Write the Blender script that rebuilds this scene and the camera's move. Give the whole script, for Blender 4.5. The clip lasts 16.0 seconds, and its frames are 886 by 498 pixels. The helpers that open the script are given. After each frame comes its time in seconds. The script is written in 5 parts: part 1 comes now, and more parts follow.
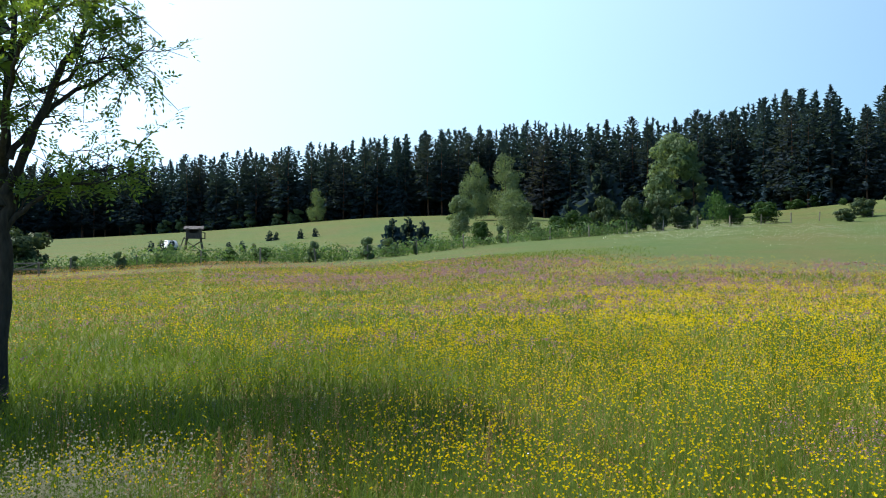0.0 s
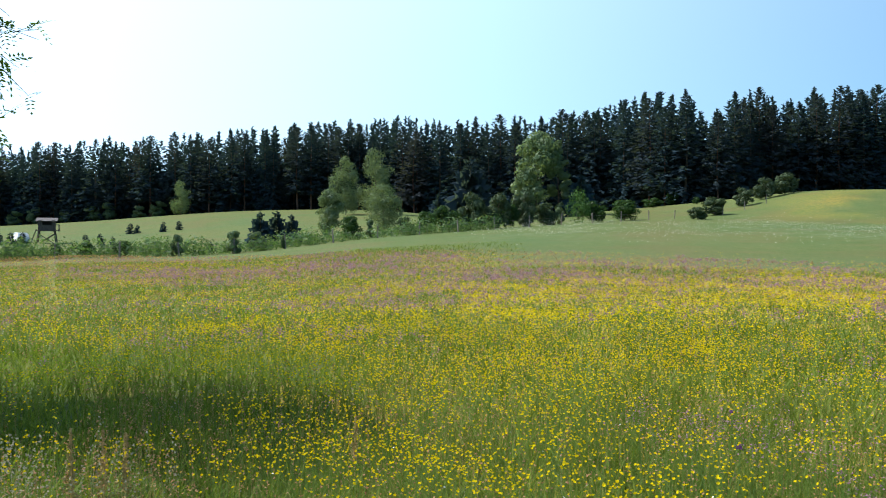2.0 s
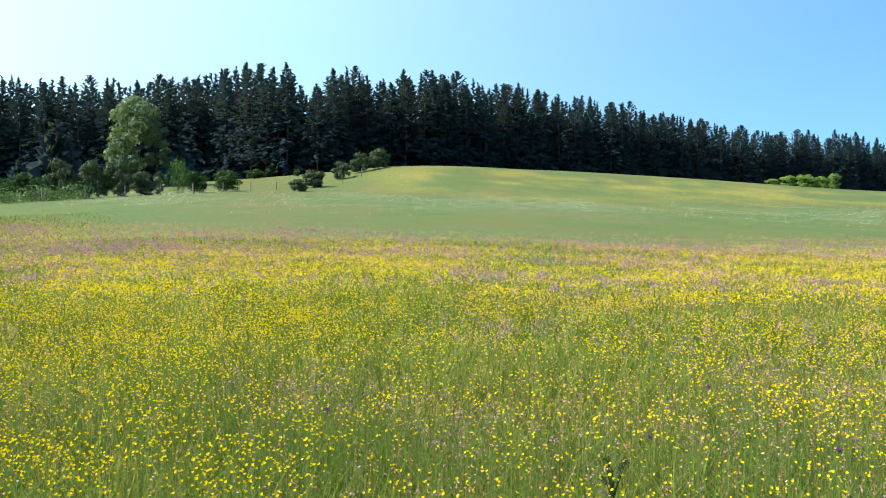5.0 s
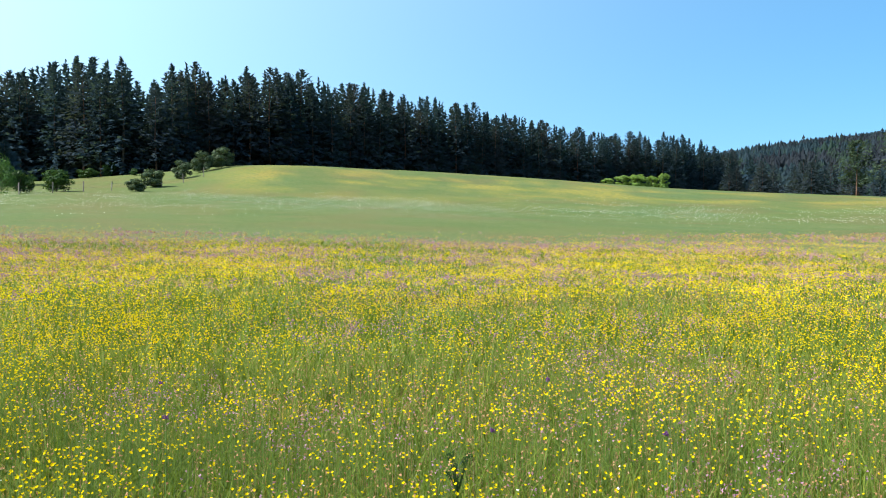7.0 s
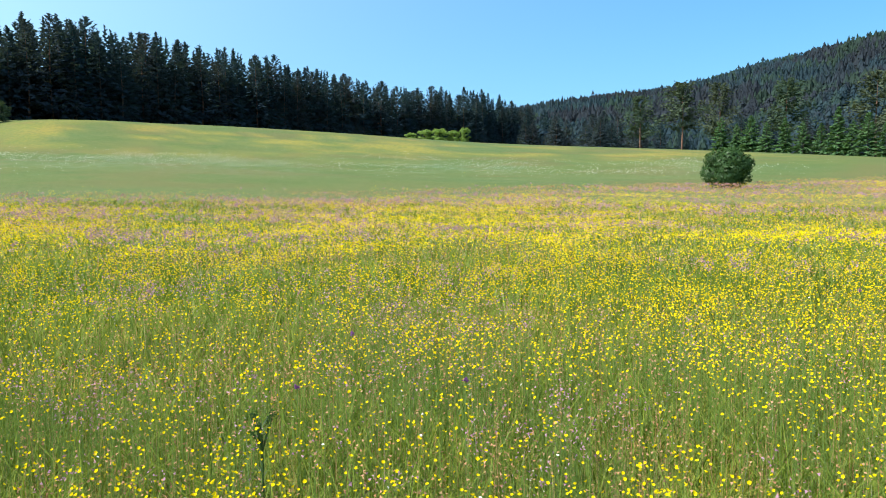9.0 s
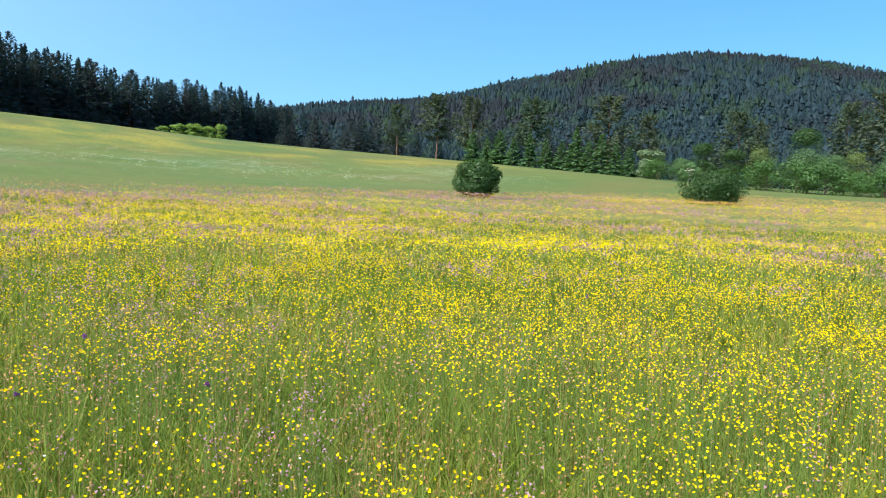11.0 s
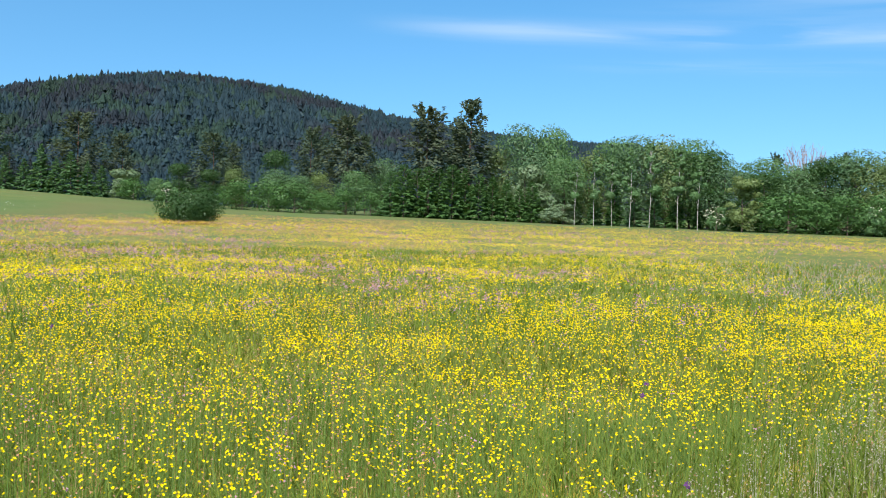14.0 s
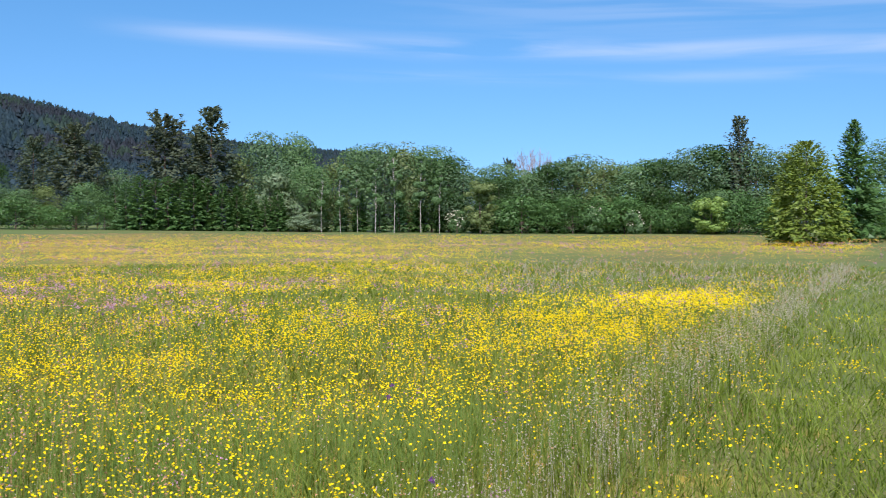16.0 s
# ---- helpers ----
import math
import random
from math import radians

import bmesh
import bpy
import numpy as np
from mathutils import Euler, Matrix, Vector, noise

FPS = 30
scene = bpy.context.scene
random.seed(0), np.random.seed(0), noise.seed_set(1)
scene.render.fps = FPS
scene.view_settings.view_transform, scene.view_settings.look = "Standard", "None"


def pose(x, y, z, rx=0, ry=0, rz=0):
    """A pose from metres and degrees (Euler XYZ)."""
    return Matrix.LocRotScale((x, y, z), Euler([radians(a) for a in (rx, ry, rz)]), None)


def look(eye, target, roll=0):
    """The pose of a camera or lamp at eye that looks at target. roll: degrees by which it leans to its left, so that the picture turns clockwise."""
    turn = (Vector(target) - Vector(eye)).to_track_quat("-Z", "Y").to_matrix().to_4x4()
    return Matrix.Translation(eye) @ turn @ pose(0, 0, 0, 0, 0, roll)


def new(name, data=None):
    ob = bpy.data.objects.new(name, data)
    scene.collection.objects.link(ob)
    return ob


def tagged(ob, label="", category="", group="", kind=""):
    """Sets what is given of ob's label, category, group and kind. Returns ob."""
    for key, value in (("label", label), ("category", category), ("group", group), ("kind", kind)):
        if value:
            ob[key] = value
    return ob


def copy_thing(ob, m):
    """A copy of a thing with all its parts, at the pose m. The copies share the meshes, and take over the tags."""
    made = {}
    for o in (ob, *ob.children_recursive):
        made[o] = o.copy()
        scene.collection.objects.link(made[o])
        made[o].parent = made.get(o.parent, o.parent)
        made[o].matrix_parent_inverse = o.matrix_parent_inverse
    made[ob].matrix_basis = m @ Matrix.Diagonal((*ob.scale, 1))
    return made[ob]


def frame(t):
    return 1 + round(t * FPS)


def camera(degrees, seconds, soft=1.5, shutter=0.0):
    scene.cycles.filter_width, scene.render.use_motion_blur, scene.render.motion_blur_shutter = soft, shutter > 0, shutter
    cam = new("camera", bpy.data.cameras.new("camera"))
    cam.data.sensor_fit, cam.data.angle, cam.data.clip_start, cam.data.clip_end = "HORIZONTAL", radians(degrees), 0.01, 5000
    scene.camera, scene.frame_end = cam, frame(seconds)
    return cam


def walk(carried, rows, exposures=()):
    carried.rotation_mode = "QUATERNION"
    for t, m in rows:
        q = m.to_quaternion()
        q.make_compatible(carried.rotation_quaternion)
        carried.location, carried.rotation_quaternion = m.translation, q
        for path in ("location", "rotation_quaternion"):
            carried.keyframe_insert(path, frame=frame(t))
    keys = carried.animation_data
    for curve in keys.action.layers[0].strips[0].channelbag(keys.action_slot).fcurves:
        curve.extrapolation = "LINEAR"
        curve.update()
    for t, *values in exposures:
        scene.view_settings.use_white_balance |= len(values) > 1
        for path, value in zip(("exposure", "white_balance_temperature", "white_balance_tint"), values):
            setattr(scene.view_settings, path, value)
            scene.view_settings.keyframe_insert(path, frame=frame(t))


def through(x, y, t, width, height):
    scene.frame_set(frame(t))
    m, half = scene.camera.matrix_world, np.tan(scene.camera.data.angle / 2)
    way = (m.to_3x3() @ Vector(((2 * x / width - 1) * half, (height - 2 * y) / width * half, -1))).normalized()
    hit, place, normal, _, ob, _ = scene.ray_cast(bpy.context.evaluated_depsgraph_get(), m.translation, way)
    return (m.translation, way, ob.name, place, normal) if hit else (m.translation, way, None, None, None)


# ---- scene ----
# camera: one slow turn on the spot, held at eye height
cam = camera(52.50, 16.0, 1.0, 0.1)
walk(cam, [
    (0.0, pose(-0.000, 0.000, 1.6, 89.80, 0.00, 0.00)),
    (0.5, pose(0.005, -0.000, 1.6, 89.91, -0.07, -2.25)),
    (1.0, pose(0.007, -0.000, 1.6, 89.92, 0.25, -3.11)),
    (1.5, pose(0.010, -0.000, 1.6, 89.91, -0.15, -4.45)),
    (2.0, pose(0.019, -0.001, 1.6, 89.49, -0.34, -8.28)),
    (2.5, pose(0.035, -0.005, 1.6, 89.53, -1.09, -15.71)),
    (3.0, pose(0.047, -0.009, 1.6, 89.56, -0.66, -21.28)),
    (3.5, pose(0.056, -0.012, 1.6, 88.75, -0.54, -25.31)),
    (4.0, pose(0.061, -0.015, 1.6, 88.22, -0.36, -28.06)),
    (6.5, pose(0.085, -0.031, 1.6, 87.87, -0.58, -40.62)),
    (7.0, pose(0.088, -0.035, 1.6, 87.86, -0.10, -42.90)),
    (7.5, pose(0.093, -0.039, 1.6, 87.77, 0.47, -45.79)),
    (8.0, pose(0.098, -0.045, 1.6, 86.38, 0.81, -49.20)),
    (10.5, pose(0.119, -0.077, 1.6, 85.33, -1.45, -66.07)),
    (11.0, pose(0.123, -0.087, 1.6, 85.34, -2.26, -70.55)),
    (11.5, pose(0.124, -0.092, 1.6, 85.41, -2.00, -73.14)),
    (12.0, pose(0.127, -0.102, 1.6, 85.51, -1.97, -77.37)),
    (12.5, pose(0.129, -0.113, 1.6, 85.69, -1.39, -82.34)),
    (13.0, pose(0.130, -0.127, 1.6, 85.82, -1.66, -88.52)),
    (13.5, pose(0.129, -0.145, 1.6, 86.11, -1.50, -96.47)),
    (14.0, pose(0.127, -0.159, 1.6, 87.71, -1.56, -102.93)),
    (14.5, pose(0.126, -0.163, 1.6, 87.67, -1.08, -104.52)),
    (15.0, pose(0.124, -0.169, 1.6, 87.10, -0.10, -107.33)),
    (15.5, pose(0.121, -0.178, 1.6, 87.13, 0.03, -111.72)),
    (16.0, pose(0.114, -0.193, 1.6, 88.38, 0.24, -118.95)),
], exposures=[(0.0, 0.63, 6400, 10), (2.0, 0.77, 6400, 10), (4.0, 1.11, 6420, 10), (8.0, 1.10, 6450, 10), (12.5, 1.03, 6450, 10), (14.5, 0.85, 6350, 15), (16.0, 0.77, 6250, 24)])

# ---- daylight ----
SUN_AZ, SUN_EL = -61.0, 46.0      # degrees, azimuth clockwise from +y


def way(az, r):
    a = radians(az)
    return r * math.sin(a), r * math.cos(a)


world = bpy.data.worlds.new("sky")
scene.world = world
world.use_nodes = True
wn, wl = world.node_tree.nodes, world.node_tree.links
wn.clear()
sky = wn.new("ShaderNodeTexSky")
sky.sky_type, sky.sun_disc = "NISHITA", False
sky.sun_elevation, sky.sun_rotation = radians(SUN_EL), radians(SUN_AZ)
sky.air_density, sky.dust_density, sky.ozone_density, sky.altitude = 1.0, 0.8, 2.5, 500.0
geo = wn.new("ShaderNodeTexCoord")
sep = wn.new("ShaderNodeSeparateXYZ")
wl.new(geo.outputs["Generated"], sep.inputs[0])
lift = wn.new("ShaderNodeVectorMath")
lift.operation = "MULTIPLY_ADD"
wl.new(geo.outputs["Generated"], lift.inputs[0])
lift.inputs[1].default_value, lift.inputs[2].default_value = (1, 1, 0.8), (0, 0, 0.13)
wl.new(lift.outputs[0], sky.inputs[0])


def wmath(op, a, b=None, c=None):
    n = wn.new("ShaderNodeMath")
    n.operation = op
    for i, v in enumerate((a, b, c)):
        if v is None:
            continue
        if isinstance(v, (int, float)):
            n.inputs[i].default_value = v
        else:
            wl.new(v, n.inputs[i])
    return n.outputs[0]


def wramp(v, lo, hi):
    n = wn.new("ShaderNodeMapRange")
    n.interpolation_type = "SMOOTHSTEP"
    n.inputs[1].default_value, n.inputs[2].default_value = lo, hi
    wl.new(v, n.inputs[0])
    return n.outputs[0]


# thin cirrus streaks, low in the south-east
az_n = wmath("ARCTAN2", sep.outputs[0], sep.outputs[1])
el_n = wmath("ARCSINE", sep.outputs[2])
comb = wn.new("ShaderNodeCombineXYZ")
wl.new(wmath("MULTIPLY", az_n, 4.0), comb.inputs[0])
wl.new(wmath("ADD", wmath("MULTIPLY", el_n, 60.0), wmath("MULTIPLY", az_n, 2.4)), comb.inputs[1])
streak = wn.new("ShaderNodeTexNoise")
streak.inputs["Scale"].default_value, streak.inputs["Detail"].default_value = 1.0, 5.0
streak.inputs["Distortion"].default_value = 0.5
wl.new(comb.outputs[0], streak.inputs["Vector"])


def cirrus(el, az, slope, thick, a0, a1, amount):
    """A level band of cirrus through (az, el), thickening from a0 to a1; all in degrees."""
    c = wmath("ADD", wmath("MULTIPLY", wmath("SUBTRACT", az_n, radians(az)), slope), radians(el))
    d = wmath("DIVIDE", wmath("SUBTRACT", el_n, c), radians(thick))
    band = wmath("POWER", 2.718, wmath("MULTIPLY", wmath("MULTIPLY", d, d), -1.0))
    return wmath("MULTIPLY", wmath("MULTIPLY", band, wramp(az_n, radians(a0), radians(a1))), amount)


cloud = wmath("ADD", wmath("ADD", cirrus(11.4, 108, -0.035, 0.55, 96, 108, 1.0), cirrus(9.2, 118, -0.02, 0.35, 108, 120, 0.5)), cirrus(13.2, 130, -0.01, 1.6, 108, 135, 0.5))
cloud = wmath("MULTIPLY", cloud, wramp(streak.outputs[0], 0.30, 0.68))
vivid = wn.new("ShaderNodeHueSaturation")
vivid.inputs["Hue"].default_value, vivid.inputs["Saturation"].default_value = 0.488, 1.28
wl.new(sky.outputs[0], vivid.inputs["Color"])
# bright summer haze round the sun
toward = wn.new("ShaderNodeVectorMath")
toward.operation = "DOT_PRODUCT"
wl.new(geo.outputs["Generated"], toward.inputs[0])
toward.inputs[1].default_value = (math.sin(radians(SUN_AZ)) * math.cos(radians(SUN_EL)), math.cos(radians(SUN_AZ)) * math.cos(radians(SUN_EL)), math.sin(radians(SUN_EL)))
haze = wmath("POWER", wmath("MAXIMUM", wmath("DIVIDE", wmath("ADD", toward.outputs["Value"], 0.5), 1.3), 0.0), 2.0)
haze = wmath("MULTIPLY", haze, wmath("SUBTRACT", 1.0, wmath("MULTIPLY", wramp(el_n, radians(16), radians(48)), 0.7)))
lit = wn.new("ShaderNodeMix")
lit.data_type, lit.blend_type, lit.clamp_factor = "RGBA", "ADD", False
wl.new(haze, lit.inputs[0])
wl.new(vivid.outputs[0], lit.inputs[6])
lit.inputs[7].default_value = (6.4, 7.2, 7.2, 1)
white = wn.new("ShaderNodeMix")
white.data_type = "RGBA"
wl.new(wmath("MULTIPLY", cloud, 0.36), white.inputs[0])
wl.new(lit.outputs[2], white.inputs[6])
white.inputs[7].default_value = (5.0, 5.6, 6.0, 1)
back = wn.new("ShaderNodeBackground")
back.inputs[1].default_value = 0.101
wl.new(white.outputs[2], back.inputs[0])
wout = wn.new("ShaderNodeOutputWorld")
wl.new(back.outputs[0], wout.inputs[0])

sun = new("sun", bpy.data.lights.new("sun", "SUN"))
sun.data.energy, sun.data.angle, sun.data.color = 5.0, radians(0.53), (1.0, 0.95, 0.86)
sx, sy = way(SUN_AZ, 100 * math.cos(radians(SUN_EL)))
sun.matrix_world = look((sx, sy, 100 * math.sin(radians(SUN_EL))), (0, 0, 0))

# ---- materials ----


class Mat:
    """A small builder of node materials."""

    def __init__(self, name):
        self.m = bpy.data.materials.new(name)
        self.m.use_nodes = True
        self.t = self.m.node_tree
        self.t.nodes.clear()
        self.out = self.node("ShaderNodeOutputMaterial")

    def node(self, kind, **values):
        n = self.t.nodes.new(kind)
        for k, v in values.items():
            n.inputs[k].default_value = v
        return n

    def link(self, a, b):
        self.t.links.new(a, b)

    def math(self, op, a, b=None):
        n = self.node("ShaderNodeMath")
        n.operation = op
        for i, v in enumerate((a, b)):
            if v is None:
                continue
            if isinstance(v, (int, float)):
                n.inputs[i].default_value = v
            else:
                self.link(v, n.inputs[i])
        return n.outputs[0]

    def mix(self, f, a, b, mode="MIX"):
        n = self.node("ShaderNodeMix")
        n.data_type, n.blend_type = "RGBA", mode
        for s, v in ((0, f), (6, a), (7, b)):
            if isinstance(v, (int, float)):
                n.inputs[s].default_value = v
            elif isinstance(v, tuple):
                n.inputs[s].default_value = (*v, 1)
            else:
                self.link(v, n.inputs[s])
        return n.outputs[2]

    def noise(self, scale, detail=3.0, vec=None, stretch=None):
        n = self.node("ShaderNodeTexNoise", Scale=scale, Detail=detail)
        c = vec
        if c is None:
            c = self.node("ShaderNodeTexCoord").outputs["Object"]
        if stretch:
            mp = self.node("ShaderNodeMapping", Scale=stretch)
            self.link(c, mp.inputs[0])
            c = mp.outputs[0]
        self.link(c, n.inputs["Vector"])
        return n.outputs[0]

    def ramp(self, v, lo, hi):
        n = self.node("ShaderNodeMapRange")
        n.inputs[1].default_value, n.inputs[2].default_value = lo, hi
        self.link(v, n.inputs[0])
        return n.outputs[0]

    def bump(self, height, strength, dist=0.02):
        n = self.node("ShaderNodeBump", Strength=strength, Distance=dist)
        self.link(height, n.inputs["Height"])
        return n.outputs[0]

    def surface(self, colour, rough=0.8, metal=0.0, normal=None, spec=0.3):
        b = self.node("ShaderNodeBsdfPrincipled", Roughness=rough, Metallic=metal)
        b.inputs["Specular IOR Level"].default_value = spec
        if isinstance(colour, tuple):
            b.inputs["Base Color"].default_value = (*colour, 1)
        else:
            self.link(colour, b.inputs["Base Color"])
        if normal is not None:
            self.link(normal, b.inputs["Normal"])
        self.link(b.outputs[0], self.out.inputs[0])
        return self.m

    def leafy(self, colour, through=0.4, tint=(1.25, 1.15, 0.5), gloss=0.06):
        d = self.node("ShaderNodeBsdfDiffuse")
        tr = self.node("ShaderNodeBsdfTranslucent")
        g = self.node("ShaderNodeBsdfGlossy", Roughness=0.45)
        g.inputs["Color"].default_value = (0.8, 0.85, 0.8, 1)
        tc = self.mix(1.0, colour, tint, "MULTIPLY")
        self.link(colour, d.inputs[0]) if not isinstance(colour, tuple) else None
        self.link(tc, tr.inputs[0])
        a = self.node("ShaderNodeMixShader")
        a.inputs[0].default_value = through
        self.link(d.outputs[0], a.inputs[1]), self.link(tr.outputs[0], a.inputs[2])
        b = self.node("ShaderNodeMixShader")
        b.inputs[0].default_value = gloss
        self.link(a.outputs[0], b.inputs[1]), self.link(g.outputs[0], b.inputs[2])
        self.link(b.outputs[0], self.out.inputs[0])
        return self.m

    def island(self):
        return self.node("ShaderNodeNewGeometry").outputs["Random Per Island"]

    def each(self):
        return self.node("ShaderNodeObjectInfo").outputs["Random"]


def foliage(name, a, b, c=None, through=0.35, gloss=0.012):
    """Leaves between the colours a and b, piece by piece, and drifting tree by tree towards c."""
    m = Mat(name)
    col = m.mix(m.island(), a, b)
    col = m.mix(m.math("MULTIPLY", m.each(), 0.7), col, c or tuple(0.8 * v for v in b))
    return m.leafy(col, through, gloss=gloss)


def bark(name, a, b, scale=14.0, stretch=(1, 1, 0.25)):
    m = Mat(name)
    n = m.noise(scale, 6, stretch=stretch)
    col = m.mix(m.ramp(n, 0.3, 0.7), a, b)
    return m.surface(col, 0.9, normal=m.bump(n, 0.6, 0.03))


# spruce and forest pine: blue of the distant haze mixed into the needle colour
SPRUCE = foliage("hazed_spruce_needles", (0.020, 0.043, 0.064), (0.036, 0.066, 0.086), (0.040, 0.060, 0.074), 0.45, 0.0)
PINE = foliage("hazed_pine_needles", (0.020, 0.040, 0.058), (0.038, 0.062, 0.076), (0.046, 0.050, 0.058), 0.45, 0.0)
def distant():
    m = Mat("hazed_far_needles")
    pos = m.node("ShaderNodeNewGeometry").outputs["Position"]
    # aerial haze is put into these pale blue greens; strong translucency flattens the contrast
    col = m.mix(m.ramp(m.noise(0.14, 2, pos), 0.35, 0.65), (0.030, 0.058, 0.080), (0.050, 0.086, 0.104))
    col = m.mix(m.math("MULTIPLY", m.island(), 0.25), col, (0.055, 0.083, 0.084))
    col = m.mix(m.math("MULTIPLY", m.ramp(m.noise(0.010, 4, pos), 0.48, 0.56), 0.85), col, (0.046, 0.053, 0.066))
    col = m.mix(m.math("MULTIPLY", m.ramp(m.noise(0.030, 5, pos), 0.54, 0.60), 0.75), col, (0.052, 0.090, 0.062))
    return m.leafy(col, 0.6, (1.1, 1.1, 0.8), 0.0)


HAZEGREEN = distant()
YOUNG = foliage("young_conifer_needles", (0.048, 0.115, 0.042), (0.090, 0.175, 0.064), (0.068, 0.135, 0.056), 0.35)
HEDGE = foliage("hedge_conifer_needles", (0.036, 0.088, 0.024), (0.076, 0.158, 0.044), (0.052, 0.112, 0.034), 0.35)
LIME = foliage("fresh_green_leaves", (0.120, 0.205, 0.045), (0.200, 0.300, 0.075), (0.150, 0.240, 0.060), 0.4)
LEAF = foliage("broad_leaves", (0.056, 0.122, 0.044), (0.108, 0.192, 0.074), (0.080, 0.145, 0.066), 0.4)
OLDPINE = foliage("old_pine_needles", (0.034, 0.062, 0.040), (0.066, 0.094, 0.056), (0.066, 0.078, 0.050), 0.3, 0.0)
PALE = foliage("pale_leaves", (0.092, 0.148, 0.078), (0.150, 0.212, 0.112), (0.115, 0.165, 0.100), 0.4)
DARKLEAF = foliage("dark_leaves", (0.022, 0.056, 0.017), (0.046, 0.096, 0.026), (0.034, 0.072, 0.024), 0.4)
GOLD = foliage("yellow_green_needles", (0.070, 0.125, 0.018), (0.165, 0.215, 0.034), (0.110, 0.160, 0.028), 0.3)
OLIVELEAF = foliage("olive_leaves", (0.085, 0.130, 0.042), (0.140, 0.185, 0.066), (0.105, 0.150, 0.064), 0.4)
BLUELEAF = foliage("blue_green_leaves", (0.050, 0.104, 0.050), (0.095, 0.164, 0.078), (0.076, 0.136, 0.066), 0.35)
ASHLEAF = foliage("ash_leaves", (0.085, 0.155, 0.024), (0.160, 0.250, 0.044), (0.115, 0.195, 0.034), 0.5, 0.05)
BARK = bark("grey_brown_bark", (0.050, 0.040, 0.030), (0.120, 0.095, 0.070))
DARKBARK = bark("dark_bark", (0.022, 0.018, 0.015), (0.060, 0.048, 0.038), 30)
PINEBARK = bark("pine_bark", (0.060, 0.036, 0.025), (0.150, 0.085, 0.055), 6)
JUNIPER = foliage("grey_green_juniper", (0.036, 0.062, 0.032), (0.070, 0.102, 0.052), (0.060, 0.086, 0.048), 0.25)
HIDEWOOD = bark("old_dark_boards", (0.050, 0.042, 0.038), (0.120, 0.098, 0.085), 9, (1, 1, 0.15))
DEADWOOD = bark("dead_grey_twigs", (0.160, 0.135, 0.140), (0.260, 0.225, 0.225), 6)
BIRCHBARK = bark("birch_bark", (0.470, 0.450, 0.410), (0.150, 0.135, 0.120), 3.5, (1, 1, 2.5))
WOOD = bark("weathered_wood", (0.130, 0.110, 0.095), (0.260, 0.230, 0.200), 9, (1, 1, 0.15))
ROOFING = bark("tarred_roof_felt", (0.050, 0.046, 0.048), (0.100, 0.090, 0.092), 12, (1, 1, 1))

# ---- ground ----
_rng = np.random.default_rng(11)
_LAT = _rng.random((256, 256))


def vnoise(x, y):
    """Smooth value noise, 0 to 1."""
    x, y = np.asarray(x, float) + 1000.0, np.asarray(y, float) + 1000.0
    i, j = np.floor(x).astype(int), np.floor(y).astype(int)
    u, v = x - i, y - j
    u, v = u * u * (3 - 2 * u), v * v * (3 - 2 * v)
    a, b = _LAT[i % 256, j % 256], _LAT[(i + 1) % 256, j % 256]
    c, d = _LAT[i % 256, (j + 1) % 256], _LAT[(i + 1) % 256, (j + 1) % 256]
    return (a * (1 - u) + b * u) * (1 - v) + (c * (1 - u) + d * u) * v


def fbm(x, y):
    return 0.5 * vnoise(x, y) + 0.3 * vnoise(2.1 * x + 7, 2.1 * y + 3) + 0.2 * vnoise(4.3 * x + 1, 4.3 * y + 9)


def glide(v, xs, ys):
    """Smooth interpolation between knots."""
    xs, ys = np.asarray(xs, float), np.asarray(ys, float)
    v = np.clip(v, xs[0], xs[-1])
    k = np.clip(np.searchsorted(xs, v, side="right") - 1, 0, len(xs) - 2)
    u = (v - xs[k]) / (xs[k + 1] - xs[k])
    m = np.gradient(ys, xs)
    h = xs[k + 1] - xs[k]
    return ((2 * u**3 - 3 * u**2 + 1) * ys[k] + (u**3 - 2 * u**2 + u) * h * m[k]
            + (-2 * u**3 + 3 * u**2) * ys[k + 1] + (u**3 - u**2) * h * m[k + 1])


def step(v, lo, hi):
    u = np.clip((np.asarray(v, float) - lo) / (hi - lo), 0, 1)
    return u * u * (3 - 2 * u)


# the lie of the land, by azimuth: a middle distance and its height, the brow and its height
AZ_K = [-180, -60, -40, -26, -15, -5, 4, 11, 18, 24, 30, 39, 48, 57, 69, 82, 90, 100, 117, 138, 180]
MID_R = [60, 70, 75, 75, 85, 90, 95, 100, 110, 118, 105, 95, 85, 75, 62, 60, 60, 60, 60, 60, 60]
MID_Z = [0, -1.0, -1.0, -.65, 0, .4, 2.0, 2.9, 3.9, 4.6, 3.9, 2.9, 1.8, 1.0, .5, .3, .25, .2, .15, 0, 0]
TOP_R = [110, 220, 280, 285, 255, 225, 212, 200, 195, 180, 152, 160, 165, 165, 165, 145, 130, 118, 112, 105, 105]
TOP_Z = [0, 1, 2, 3.0, 5.6, 8.4, 8.6, 6.6, 7.9, 9.2, 9.7, 9.7, 8.5, 6.5, 4.8, 2.6, 1.3, .9, .4, .2, 0]
# the wooded hill behind: azimuth and height of its crest, 950 m away
HILL_A = [-180, -40, 20, 45, 55, 61, 65, 70, 75, 80, 85, 88, 93, 98, 104, 110, 117, 121, 130, 145, 180]
HILL_Z = [9.5, 9.5, 15.5, 28, 43, 55, 63, 73, 91, 109, 120, 121, 113, 95, 79, 69, 61, 49, 27, 17.5, 9.5]


